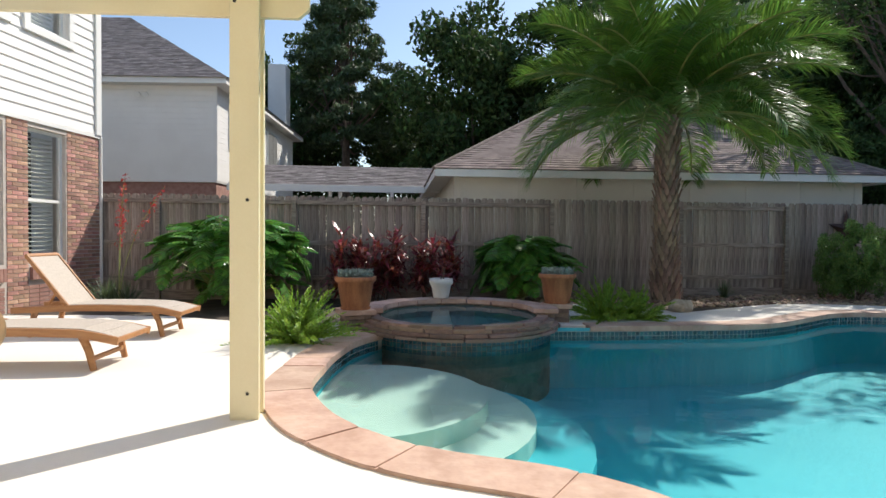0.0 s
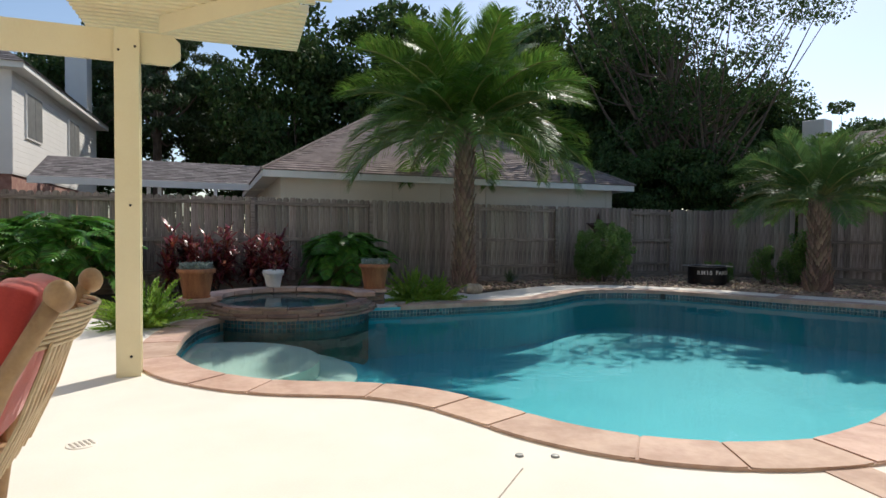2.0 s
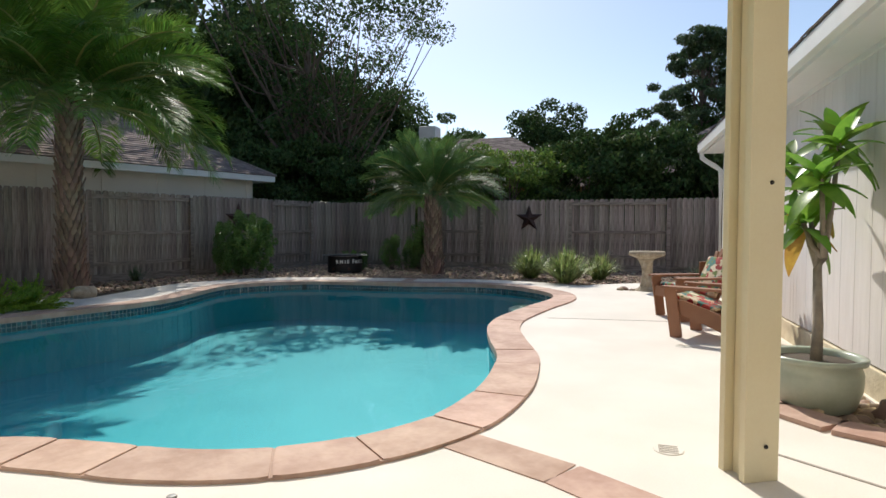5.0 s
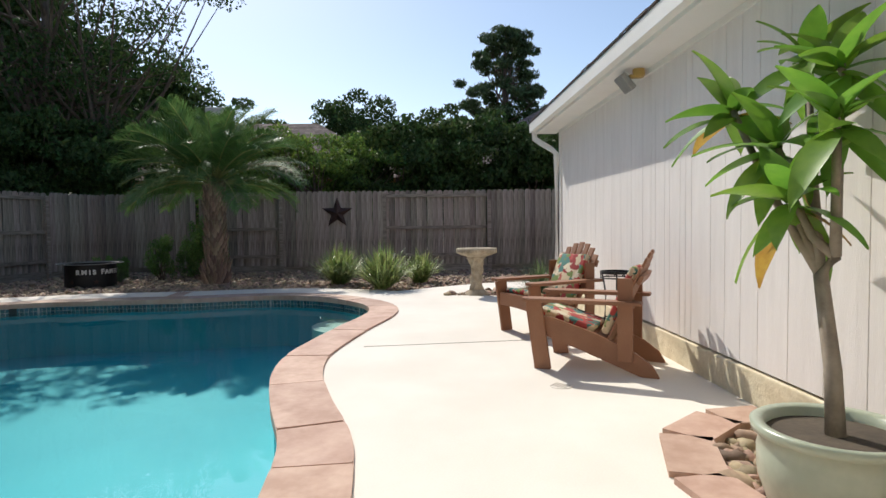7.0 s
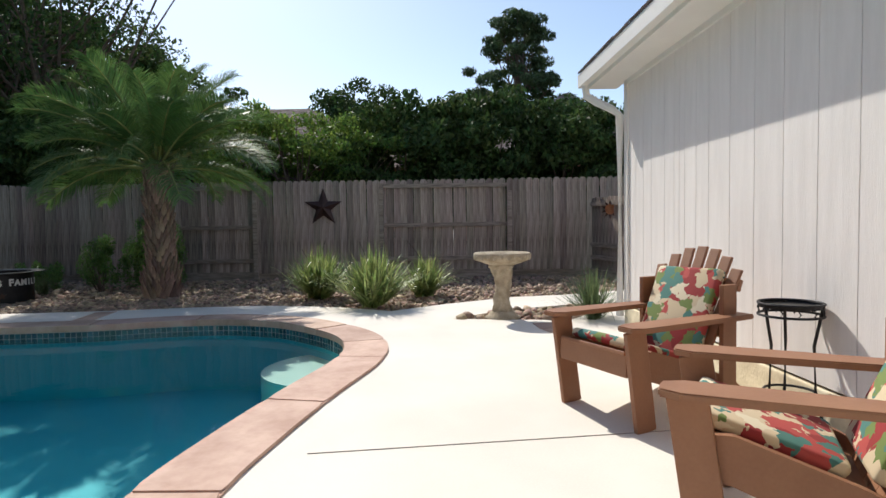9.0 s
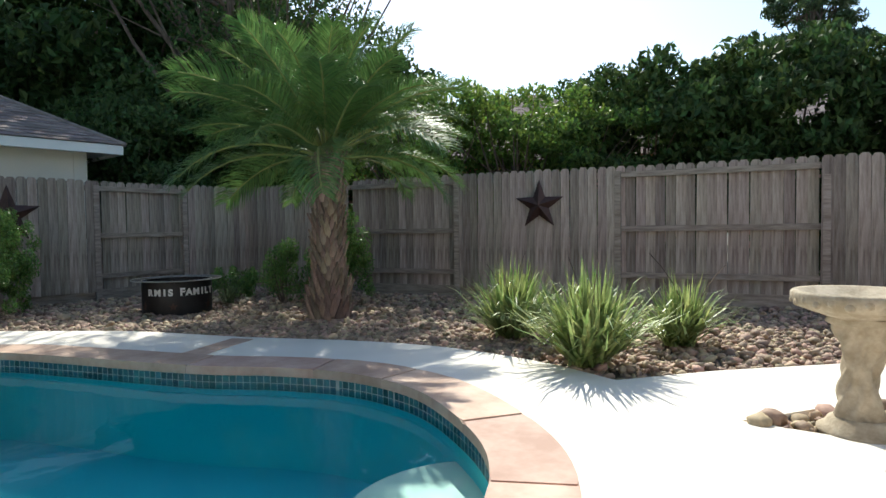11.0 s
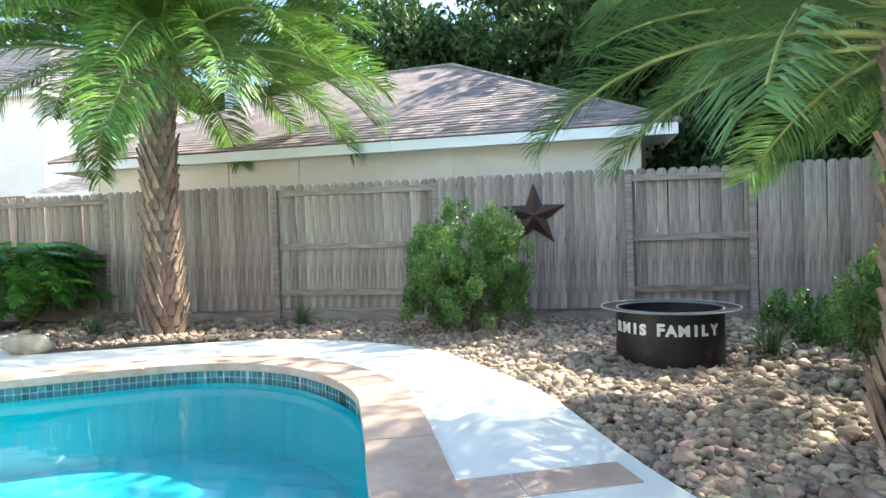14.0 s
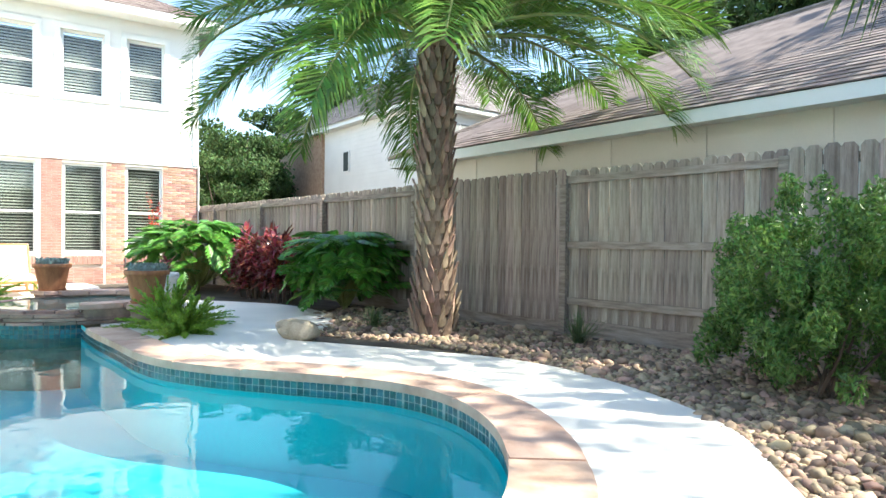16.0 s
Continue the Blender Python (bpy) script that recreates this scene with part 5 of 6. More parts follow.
def philodendron(x, y, w, h, n, seed, label):
    rnd = random.Random(seed)
    o = thing("philodendron", (x, y, -0.05), 0, label, "plant", "philodendrons")
    bm = bmesh.new()
    for i in range(n):
        a, q = rnd.uniform(0, 6.283), rnd.uniform(0.1, 1.0) ** 0.6
        z = h * (0.45 + 0.55 * math.sqrt(max(0, 1 - q * q)) * rnd.uniform(0.75, 1.05)) if rnd.random() < 0.75 else h * rnd.uniform(0.25, 0.75)
        p = Vector((w * q * math.cos(a), w * q * math.sin(a), z))
        s = rnd.uniform(0.75, 1.25)
        part("leaf", ME_PHILO, None, o, m=Matrix.Translation(p) @ Matrix.Rotation(a + rnd.uniform(-0.7, 0.7), 4, "Z") @ Matrix.Rotation(radians(rnd.uniform(-15, 45) * (0.4 + q)), 4, "Y") @ Matrix.Rotation(rnd.uniform(-0.5, 0.5), 4, "X") @ Matrix.Diagonal((s, s, s, 1)))
        if i % 3 == 0:
            tube(bm, [(p.x * 0.1, p.y * 0.1, 0.1), (p.x * 0.55, p.y * 0.55, p.z * 0.7), tuple(p)], [0.014, 0.009, 0.006], 5, False)
    tube(bm, [(0, 0, 0), (0.05, 0.02, h * 0.3), (0.0, 0.05, h * 0.55)], [0.05, 0.045, 0.03], 8)
    part("stalk", bm, M_RACHIS, o)


philodendron(-3.7, 11.0, 1.12, 1.6, 280, 1, "large glossy cut-leaf philodendron before the fence")
philodendron(1.55, 11.8, 0.7, 1.3, 190, 2, "glossy deep green cut-leaf philodendron before the fence")


# red cordylines
def blade_plant(name, x, y, z, stems, material, label, L, w, n, spread, droop, seed, cat="plant", grp=""):
    """Strap leaves in rosettes: stems lists (dx, dy, height)."""
    rng = np.random.default_rng(seed)
    o = thing(name, (x, y, z), 0, label, cat, grp)
    quads = []
    bm = bmesh.new()
    for dx, dy, hh in stems:
        if hh > 0.06:
            tube(bm, [(dx * 0.6, dy * 0.6, 0), (dx, dy, hh)], [0.013, 0.01], 6, False)
        m = n
        a = rng.uniform(0, 2 * math.pi, m)
        el = np.radians(rng.uniform(spread[0], spread[1], m))
        ll = L * rng.uniform(0.6, 1.15, m)
        z0 = hh * rng.uniform(0.35, 1.0, m) if hh > 0.2 else np.full(m, hh)
        base = np.stack([dx + 0 * a, dy + 0 * a, z0], 1) + (rng.normal(size=(m, 3)) * (0.03, 0.03, 0))
        d = np.stack([np.cos(a) * np.cos(el), np.sin(a) * np.cos(el), np.sin(el)], 1)
        s = np.stack([-np.sin(a), np.cos(a), 0 * a], 1)
        segs = 4
        prev = None
        for k in range(segs + 1):
            t = k / segs
            p = base + d * (ll * t)[:, None] + np.array([0, 0, -1]) * (droop * ll * t * t * rng.uniform(0.4, 1.4, m) if k else 0 * ll)[:, None]
            ww = w * (0.5 + 0.9 * t if t < 0.45 else 1.65 * (1 - t)) + 0.001
            cur = (p - s * ww / 2, p + s * ww / 2)
            if prev:
                quads.append(np.stack([prev[0], prev[1], cur[1], cur[0]], 1))
            prev = cur
    part("foliage", cards("foliage", np.stack(quads, 1).reshape(-1, 4, 3) if len({len(q) for q in quads}) == 1 else np.concatenate(quads), material), None, o)
    if len(bm.verts):
        part("stem", bm, M_BARK, o)["kind"] = "stuff"
    else:
        bm.free()
    return o


def stems(rnd, w, d, lo, hi, n):
    return [(rnd.uniform(-w, w), rnd.uniform(-d, d), rnd.uniform(lo, hi)) for _ in range(n)]


rr = random.Random(5)
blade_plant("cordyline", -1.4, 11.45, -0.05, stems(rr, 0.55, 0.3, 0.55, 1.4, 26), M_CORDY, "dark red cordyline clump before the fence", 0.42, 0.07, 40, (-10, 75), 0.35, 1, grp="cordylines")
blade_plant("cordyline", -0.15, 11.45, -0.05, stems(rr, 0.36, 0.25, 0.55, 1.25, 18), M_CORDY, "dark red cordyline clump before the fence", 0.42, 0.07, 40, (-10, 75), 0.35, 2, grp="cordylines")


# foxtail ferns: plume-shaped stems
def foxtail(x, y, n, L, seed, label, z=-0.05):
    rng = np.random.default_rng(seed)
    o = thing("foxtail_fern", (x, y, z), 0, label, "fern", "foxtail ferns")
    quads = []
    for i in range(n):
        a, el = rng.uniform(0, 6.283), math.radians(rng.uniform(12, 82))
        l = L * rng.uniform(0.65, 1.1)
        t = np.linspace(0.05, 1, 110)
        p = np.stack([np.cos(a) * np.cos(el) * l * t, np.sin(a) * np.cos(el) * l * t, np.sin(el) * l * t - 0.22 * l * t ** 2 + 0.02], 1)
        r = 0.055 * np.sin(np.pi * np.clip(0.18 + 0.80 * t, 0, 1)) ** 0.7
        d = unit(rng.normal(size=(110, 3)))
        ax = np.array([math.cos(a) * math.cos(el), math.sin(a) * math.cos(el), math.sin(el)])
        tip = p + (d * 0.85 + ax * 0.75) * r[:, None]
        s = unit(np.cross(d, ax)) * 0.007
        quads.append(np.stack([p - s, p + s, tip + s * 0.6, tip - s * 0.6], 1))
    part("foliage", cards("foliage", np.concatenate(quads), M_FERN), None, o)


foxtail(-1.75, 7.1, 105, 0.86, 1, "bright yellow-green foxtail fern mound beside the coping")
foxtail(2.3, 9.0, 80, 0.8, 2, "green foxtail fern spreading beside the spa")
foxtail(2.8, 9.05, 45, 0.66, 3, "green foxtail fern spreading beside the spa")
foxtail(-2.1, 8.1, 26, 0.5, 4, "bright yellow-green foxtail fern beside the spa")

# striped flax lilies
for i, (x, y, s, n) in enumerate(((11.85, 5.8, 0.92, 330), (11.28, 4.62, 0.95, 360), (12.55, 4.4, 0.76, 220))):
    blade_plant("flax_lily", x, y, -0.03, [(0, 0, 0.02), (0.1, 0.05, 0.02), (-0.08, 0.09, 0.02)], M_FLAX, "variegated strap-leaf lily clump on river rock", s, 0.033, n // 3 * 2, (38, 88), 0.30, 40 + i, grp="flax lilies")
blade_plant("grass_clump", 11.0, 1.82, -0.03, [(0, 0, 0.02), (0.1, 0, 0.02)], M_GRASS, "spiky green grass clump beside the garage corner", 0.75, 0.014, 150, (25, 85), 0.25, 50)
blade_plant("red_yucca", -5.6, 10.5, -0.05, [(0, 0, 0.02), (0.2, 0.1, 0.02), (-0.15, 0.1, 0.02)], M_GRASS, "grey-green red yucca clump with tall flower stalks", 0.7, 0.016, 110, (20, 85), 0.3, 51)
for i, (x, y, s) in enumerate(((3.5, 11.15, 0.36), (5.8, 12.35, 0.5), (11.3, 10.9, 0.45), (12.0, 12.0, 0.45))):
    blade_plant("grass_clump", x, y, -0.03, [(0, 0, 0.02)], M_GRASS, "small blue-green grassy tuft on river rock", s, 0.012, 110, (25, 88), 0.25, 60 + i, grp="grassy tufts")
# flower stalks of the red yucca
fs = thing("flower_stalk", (-5.45, 10.45, -0.05), 0, "thin stalks with coral red flowers in the yucca clump", "flower")
rngf = np.random.default_rng(9)
for tx, ty, tz in ((0.15, -0.1, 2.2), (0.75, 0.0, 2.05), (0.05, 0.0, 1.8)):
    pts = [Vector((tx * t * t, ty * t, tz * t)) for t in np.linspace(0, 1, 8)]
    part("stalk", tube(bmesh.new(), pts, [0.012 - 0.008 * t for t in np.linspace(0, 1, 8)], 5), M_RACHIS, fs)
    c = np.array([pts[-1].lerp(pts[-4], q) + Vector(rngf.normal(size=3) * 0.035) for q in rngf.uniform(0, 1, 90)])
    part("blossom", cards("blossom", leaf_quads(c, 0.055, rngf, 1, 0.5), M_REDFLOWER), None, fs)
# flower wands over the flax lilies
for i, (x, y) in enumerate(((11.85, 5.85), (11.28, 4.62), (12.55, 4.35))):
    w_ = thing("seed_stalk", (x, y, 0), 50 * i, "thin brown seed stalk arching from lily clump", "flower", "seed stalks")
    for tx, tz in ((0.35, 0.95), (-0.3, 0.85)):
        pts = [Vector((tx * t * t, 0.1 * t, tz * t - 0.1 * t * t)) for t in np.linspace(0, 1, 7)]
        part("stalk", tube(bmesh.new(), pts, 0.004, 4), M_BARK, w_)

# ---- river rock ----
BED = [(4.2, 10.75), (5.86, 11.22), (7.26, 11.07), (8.12, 10.67), (8.75, 10.17), (9.35, 9.52), (10.09, 8.07), (10.7, 7.12), (11.17, 5.92), (11.24, 5.1), (11.0, 4.22), (11.72, 3.87), (12.67, 3.15), (13.17, 2.37), (14.0, 1.7), (16.8, 1.4),
       (16.0, 3.9), (14.25, 8.8), (13.5, 10.8), (12.95, 13.5), (2.5, 12.5), (1.2, 12.0), (1.9, 11.05), (2.77, 10.8), (3.35, 10.15)]
rng = np.random.default_rng(12)
ico = bmesh.new()
bmesh.ops.create_icosphere(ico, subdivisions=1, radius=1)
ICO_V = np.array([v.co[:] for v in ico.verts])
ICO_F = np.array([[v.index for v in f.verts] for f in ico.faces])
bmesh.ops.subdivide_edges(ico, edges=ico.edges, cuts=1, use_grid_fill=True, smooth=1.0)
ICO2_V = unit(np.array([v.co[:] for v in ico.verts]))
ico.verts.index_update()
bmesh.ops.triangulate(ico, faces=ico.faces)
ICO2_F = np.array([[v.index for v in f.verts] for f in ico.faces])
ico.free()


def rocks(name, poly, n, size, z, label, fine=True):
    px = np.array(poly)
    pts = []
    while len(pts) < n:
        x, y = rng.uniform(px[:, 0].min(), px[:, 0].max()), rng.uniform(px[:, 1].min(), px[:, 1].max())
        if inside(x, y, poly):
            pts.append((x, y))
    V, F = (ICO2_V, ICO2_F) if fine else (ICO_V, ICO_F)
    allv, allf = [], []
    for i, (x, y) in enumerate(pts):
        s = size * rng.lognormal(0, 0.32)
        q, _ = np.linalg.qr(rng.normal(size=(3, 3)))
        v = V * (1 + 0.14 * rng.normal(size=(len(V), 1)))
        v = (v * np.array([s, s * rng.uniform(0.6, 0.95), s * rng.uniform(0.4, 0.75)])) @ q.T
        v[:, 2] *= 0.75
        allv.append(v + (x, y, z + s * rng.uniform(0.0, 0.7)))
        allf.append(F + i * len(V))
    me = bpy.data.meshes.new(name)
    me.from_pydata(np.concatenate(allv).tolist(), [], np.concatenate(allf).tolist())
    me.materials.append(M_ROCK)
    me.polygons.foreach_set("use_smooth", [True] * len(me.polygons))
    return tagged(part(name, me, None), label, "river rock", kind="stuff")


NEAR = [(6.2, 11.15), (7.3, 11.08), (8.2, 10.73), (8.79, 10.13), (9.44, 9.32), (10.07, 8.02), (10.67, 7.0), (11.05, 6.06), (11.13, 5.08), (12.2, 5.6), (12.3, 7.6), (11.4, 9.4), (10.6, 11.0), (9.4, 12.2), (6.8, 12.4)]
rocks("river_rock", NEAR, 12500, 0.028, -0.035, "mixed tan and brown rounded river rocks beside the deck")
rocks("river_rock", BED, 26000, 0.036, -0.05, "mixed tan and brown rounded river rocks in the bed", fine=False)
rocks("river_rock", BATHBED, 330, 0.042, -0.05, "mixed tan river rocks round the bird bath")
rocks("river_rock", [(5.4, -0.5), (5.3, -0.22), (5.0, -0.08), (4.55, -0.1), (4.2, -0.33), (4.02, -0.65), (3.95, -1.05)], 330, 0.06, -0.06, "brown rocks round the plumeria pot")
# flat boulder at the path edge
bm = bmesh.new()
bmesh.ops.create_icosphere(bm, subdivisions=3, radius=1, matrix=Matrix.Diagonal((0.26, 0.16, 0.14, 1)))
for v in bm.verts:
    v.co += Vector(noise.noise_vector(v.co * 6)) * 0.035
    v.co.z = min(v.co.z, 0.11)
tagged(part("boulder", bm, M_STONE, m=pose(3.85, 9.95, 0.09, 0, 6, 35), smooth=False), "flat grey-tan boulder at the edge of deck and rock", "boulder")

# ---- furniture and fittings ----
def adirondack(x, y, rz):
    """Chair facing +y in its own frame, front feet at y = 0.95."""
    o = thing("adirondack_chair", (x, y, 0), rz, "brown plastic-lumber adirondack chair with floral cushion on the deck", "chair", "adirondack chairs")
    for sx in (-0.27, 0.27):
        ol = [(0.0, 0.0), (0.13, 0.0), (0.55, 0.16), (0.96, 0.30), (0.96, 0.40), (0.8, 0.41), (0.45, 0.30), (0.16, 0.17), (0.05, 0.09)]
        bm = prism(bmesh.new(), ol, -0.014, 0.014, Matrix.Translation((sx, 0, 0)) @ Matrix.Rotation(math.pi / 2, 4, "Z") @ Matrix.Rotation(math.pi / 2, 4, "X"))
        bmesh.ops.recalc_face_normals(bm, faces=bm.faces)
        part("side_rail", bm, M_BROWN, o)
        s = 1 if sx > 0 else -1
        part("front_leg", boxm(0.03, 0.13, 0.54, Matrix.Translation((sx + 0.03 * s, 0.90, 0.265)) @ Matrix.Rotation(radians(-8), 4, "X"), 0.004), M_BROWN, o)
        part("rear_post", boxm(0.03, 0.11, 0.62, Matrix.Translation((sx + 0.03 * s, 0.24, 0.42)), 0.004), M_BROWN, o)
        ol = [(-0.06, 0.12), (0.06, 0.12), (0.075, 0.7), (0.085, 0.95), (0.05, 1.02), (-0.05, 1.02), (-0.085, 0.95), (-0.075, 0.7)]
        bm = prism(bmesh.new(), ol, 0.535, 0.563, Matrix.Translation((sx + 0.045 * s, 0, 0)))
        bmesh.ops.bevel(bm, geom=list(bm.edges), offset=0.006, segments=2, affect="EDGES")
        bmesh.ops.recalc_face_normals(bm, faces=bm.faces)
        part("armrest", bm, M_BROWN, o)
    for i in range(6):
        part("seat_slat", boxm(0.52, 0.085, 0.022, Matrix.Translation((0, 0.93 - i * 0.095, 0.40 - i * 0.033)) @ Matrix.Rotation(radians(18), 4, "X"), 0.004), M_BROWN, o)
    part("front_apron", boxm(0.54, 0.024, 0.12, Matrix.Translation((0, 0.955, 0.345)), 0.004), M_BROWN, o)
    back = Matrix.Translation((0, 0.40, 0.20)) @ Matrix.Rotation(radians(24), 4, "X")
    for i in range(7):
        u = i - 3
        top = 0.80 - 0.012 * u * u
        m = back @ Matrix.Rotation(radians(2.0 * u), 4, "Y") @ Matrix.Translation((u * 0.068, 0, top / 2))
        part("back_slat", boxm(0.072, 0.02, top, m, 0.006), M_BROWN, o)
    for z in (0.3, 0.58):
        part("back_brace", boxm(0.6, 0.03, 0.07, back @ Matrix.Translation((0, -0.03, z)), 0.004), M_BROWN, o)
    for nm, m, sx, sy, sz in (("seat_cushion", Matrix.Translation((0, 0.70, 0.385)) @ Matrix.Rotation(radians(17), 4, "X"), 0.46, 0.46, 0.055), ("back_cushion", back @ Matrix.Translation((0, 0.045, 0.36)), 0.46, 0.06, 0.56)):
        bm = bmesh.new()
        box(bm, sx, sy, sz, m, 0.022)
        bmesh.ops.subdivide_edges(bm, edges=bm.edges, cuts=1, use_grid_fill=True)
        for v in bm.verts:
            v.co += Vector(noise.noise_vector(v.co * 9)) * 0.008
        part(nm, bm, M_FLORAL, o, "red, cream and teal floral cushion", smooth=True)
    for sx in (-0.2, 0.2):
        part("cushion_tie", tube(bmesh.new(), [back @ Vector((sx, 0.0, 0.06)), back @ Vector((sx * 1.3, -0.05, 0.02)), back @ Vector((sx * 1.4, -0.06, -0.09))], 0.006, 5), M_FLORAL, o)


adirondack(6.55, 0.12, -6), adirondack(8.32, 0.84, 46)

# wire plant stand between the chairs
ps = thing("plant_stand", (7.75, 0.52, 0), 0, "black wrought-iron plant stand with round scroll top", "plant stand")
ring = lambda r, z, n=24: [Vector((r * math.cos(a), r * math.sin(a), z)) for a in (2 * math.pi * k / n for k in range(n + 1))]
for r, z in ((0.15, 0.66), (0.15, 0.6), (0.12, 0.2)):
    part("hoop", tube(bmesh.new(), ring(r, z), 0.007, 6), M_BLACK, ps)
part("tray", lathe(bmesh.new(), [(0.001, 0.645), (0.145, 0.645), (0.15, 0.655), (0.15, 0.64), (0.001, 0.638)], 24), M_BLACK, ps)
for i in range(3):
    a = i * 2.094
    part("leg", tube(bmesh.new(), [Vector((r * math.cos(a), r * math.sin(a), z)) for r, z in ((0.15, 0.66), (0.11, 0.45), (0.12, 0.2), (0.17, 0.0))], 0.008, 6), M_BLACK, ps)
for i in range(12):
    a = i * 0.5236
    part("scroll", tube(bmesh.new(), [Vector((0.15 * math.cos(a + d), 0.15 * math.sin(a + d), z)) for d, z in ((0, 0.6), (0.12, 0.62), (0.0, 0.645), (-0.1, 0.63))], 0.004, 5), M_BLACK, ps)


def lounger(x, y, rz, raised, label):
    """Chaise with its foot end toward +x in its own frame."""
    o = thing("sun_lounger", (x, y, 0), rz, label, "lounger", "sun loungers")
    foot = 1.9
    for sy in (-0.31, 0.31):
        pts = [Vector((t * foot, sy, 0.31 + 0.03 * math.sin(math.pi * t) - (0.05 * max(0, t - 0.85) / 0.15))) for t in np.linspace(0, 1, 12)]
        bm = bmesh.new()
        for a, b in zip(pts, pts[1:]):
            d = b - a
            box(bm, d.length + 0.004, 0.03, 0.07, Matrix.Translation((a + b) / 2) @ Matrix.Rotation(-math.atan2(d.z, d.x), 4, "Y"))
        part("side_rail", bm, M_TEAK, o)
        for lx, sp in ((0.25, -0.06), (1.58, 0.10)):
            bm = tube(bmesh.new(), [Vector((lx, sy * 0.92, 0.31)), Vector((lx + sp * 0.6, sy * 0.92, 0.17)), Vector((lx + sp, sy * 0.92, 0.0))], [0.035, 0.032, 0.028], 6)
            part("leg", bm, M_TEAK, o)
    for lx in (0.2, 1.66):
        part("stretcher", boxm(0.03, 0.56, 0.04, Matrix.Translation((lx, 0, 0.10)), 0.004), M_TEAK, o)
    part("end_rail", boxm(0.05, 0.62, 0.05, Matrix.Translation((foot - 0.02, 0, 0.27)), 0.01), M_TEAK, o)
    hinge = 0.62
    bm = bmesh.new()
    for a, b in zip(np.linspace(hinge, foot, 9), np.linspace(hinge, foot, 9)[1:]):
        za, zb = (0.345 + 0.03 * math.sin(math.pi * t / foot) - 0.06 * max(0, t / foot - 0.85) / 0.15 for t in (a, b))
        box(bm, b - a, 0.58, 0.014, Matrix.Translation(((a + b) / 2, 0, (za + zb) / 2)) @ Matrix.Rotation(-math.atan2(zb - za, b - a), 4, "Y"))
    part("sling", bm, M_SLING, o, "grey-tan woven sling")
    ang = raised
    bk = Matrix.Translation((hinge, 0, 0.35)) @ Matrix.Rotation(radians(ang), 4, "Y")
    part("back_sling", boxm(0.72, 0.56, 0.014, bk @ Matrix.Translation((-0.37, 0, 0.0))), M_SLING, o, "grey-tan woven sling")
    for sy in (-0.295, 0.295):
        part("back_rail", boxm(0.76, 0.032, 0.045, bk @ Matrix.Translation((-0.37, sy, 0)), 0.008), M_TEAK, o)
    part("back_top", boxm(0.045, 0.6, 0.04, bk @ Matrix.Translation((-0.75, 0, 0)), 0.01), M_TEAK, o)
    if ang > 20:
        part("prop", tube(bmesh.new(), [bk @ Vector((-0.45, 0.2, 0)), Vector((0.12, 0.2, 0.33))], 0.014, 6), M_TEAK, o)


lounger(-5.08, 7.67, 2, 52, "teak sun lounger with raised woven sling back on deck")
lounger(-4.9, 5.93, 2, 6, "teak sun lounger with flat woven sling on deck")


def pot(name, x, y, z, prof, material, label, seg=32):
    o = thing(name, (x, y, z), 0, label, "planter")
    part("vessel", lathe(bmesh.new(), prof, seg), material, o, smooth=True)
    top = [p for p in prof if p[1] == max(q[1] for q in prof)][-1]
    part("soil", lathe(bmesh.new(), [(0.001, top[1] - 0.04), (top[0] * 0.93, top[1] - 0.045)], seg), M_SOIL, o)
    return o


TP = [(0.001, 0.0), (0.19, 0.0), (0.195, 0.03), (0.21, 0.06), (0.265, 0.40), (0.30, 0.41), (0.305, 0.47), (0.295, 0.48), (0.265, 0.475), (0.245, 0.40)]
SC = [(s[0] * 1.0, s[1]) for s in TP]
for (x, y, z, k) in ((-1.22, 8.1, 0.256, 0.88), (1.58, 8.9, 0.256, 0.88)):
    pt = pot("terracotta_pot", x, y, z, [(r * k, h * k) for r, h in SC], M_TERRA, "weathered terracotta pot on a stone pedestal")
    part("saucer", lathe(bmesh.new(), [(0.001, 0.0), (0.21 * k, 0.0), (0.225 * k, 0.03), (0.2 * k, 0.03)], 28), M_TERRA, pt)
    rngp = np.random.default_rng(int(abs(x) * 100))
    sc_ = thing("succulent", (x, y, z + 0.4), 0, "low grey-green succulents filling terracotta pot", "plant", "potted succulents")
    c = np.stack([rngp.uniform(-0.22, 0.22, 900), rngp.uniform(-0.22, 0.22, 900), rngp.uniform(0, 0.1, 900)], 1)
    c = c[np.hypot(c[:, 0], c[:, 1]) < 0.24]
    part("foliage", cards("foliage", leaf_quads(c, 0.055, rngp, 1.5, 0.5), M_SUCC), None, sc_)
WP = [(0.001, 0.0), (0.115, 0.0), (0.125, 0.04), (0.155, 0.2), (0.178, 0.21), (0.18, 0.29), (0.172, 0.3), (0.15, 0.29), (0.145, 0.2)]
wp = pot("white_pot", -0.08, 9.52, 0.256, WP, M_WPOT, "small white glazed pot with raised band on the spa rim", 28)
for i in range(24):
    a = i * math.pi / 12
    part("bead", lathe(bmesh.new(), [(0.001, 0.012), (0.01, 0.006), (0.012, 0.0)], 8, pose(0.179 * math.cos(a), 0.179 * math.sin(a), 0.25, 0, 90, math.degrees(a))), M_WPOT, wp)
blade_plant("potted_cordyline", -0.08, 9.52, 0.52, [(0, 0, 0.1), (0.05, 0, 0.2)], M_CORDY, "small dark red cordyline in the white pot", 0.22, 0.04, 14, (5, 70), 0.3, 77)

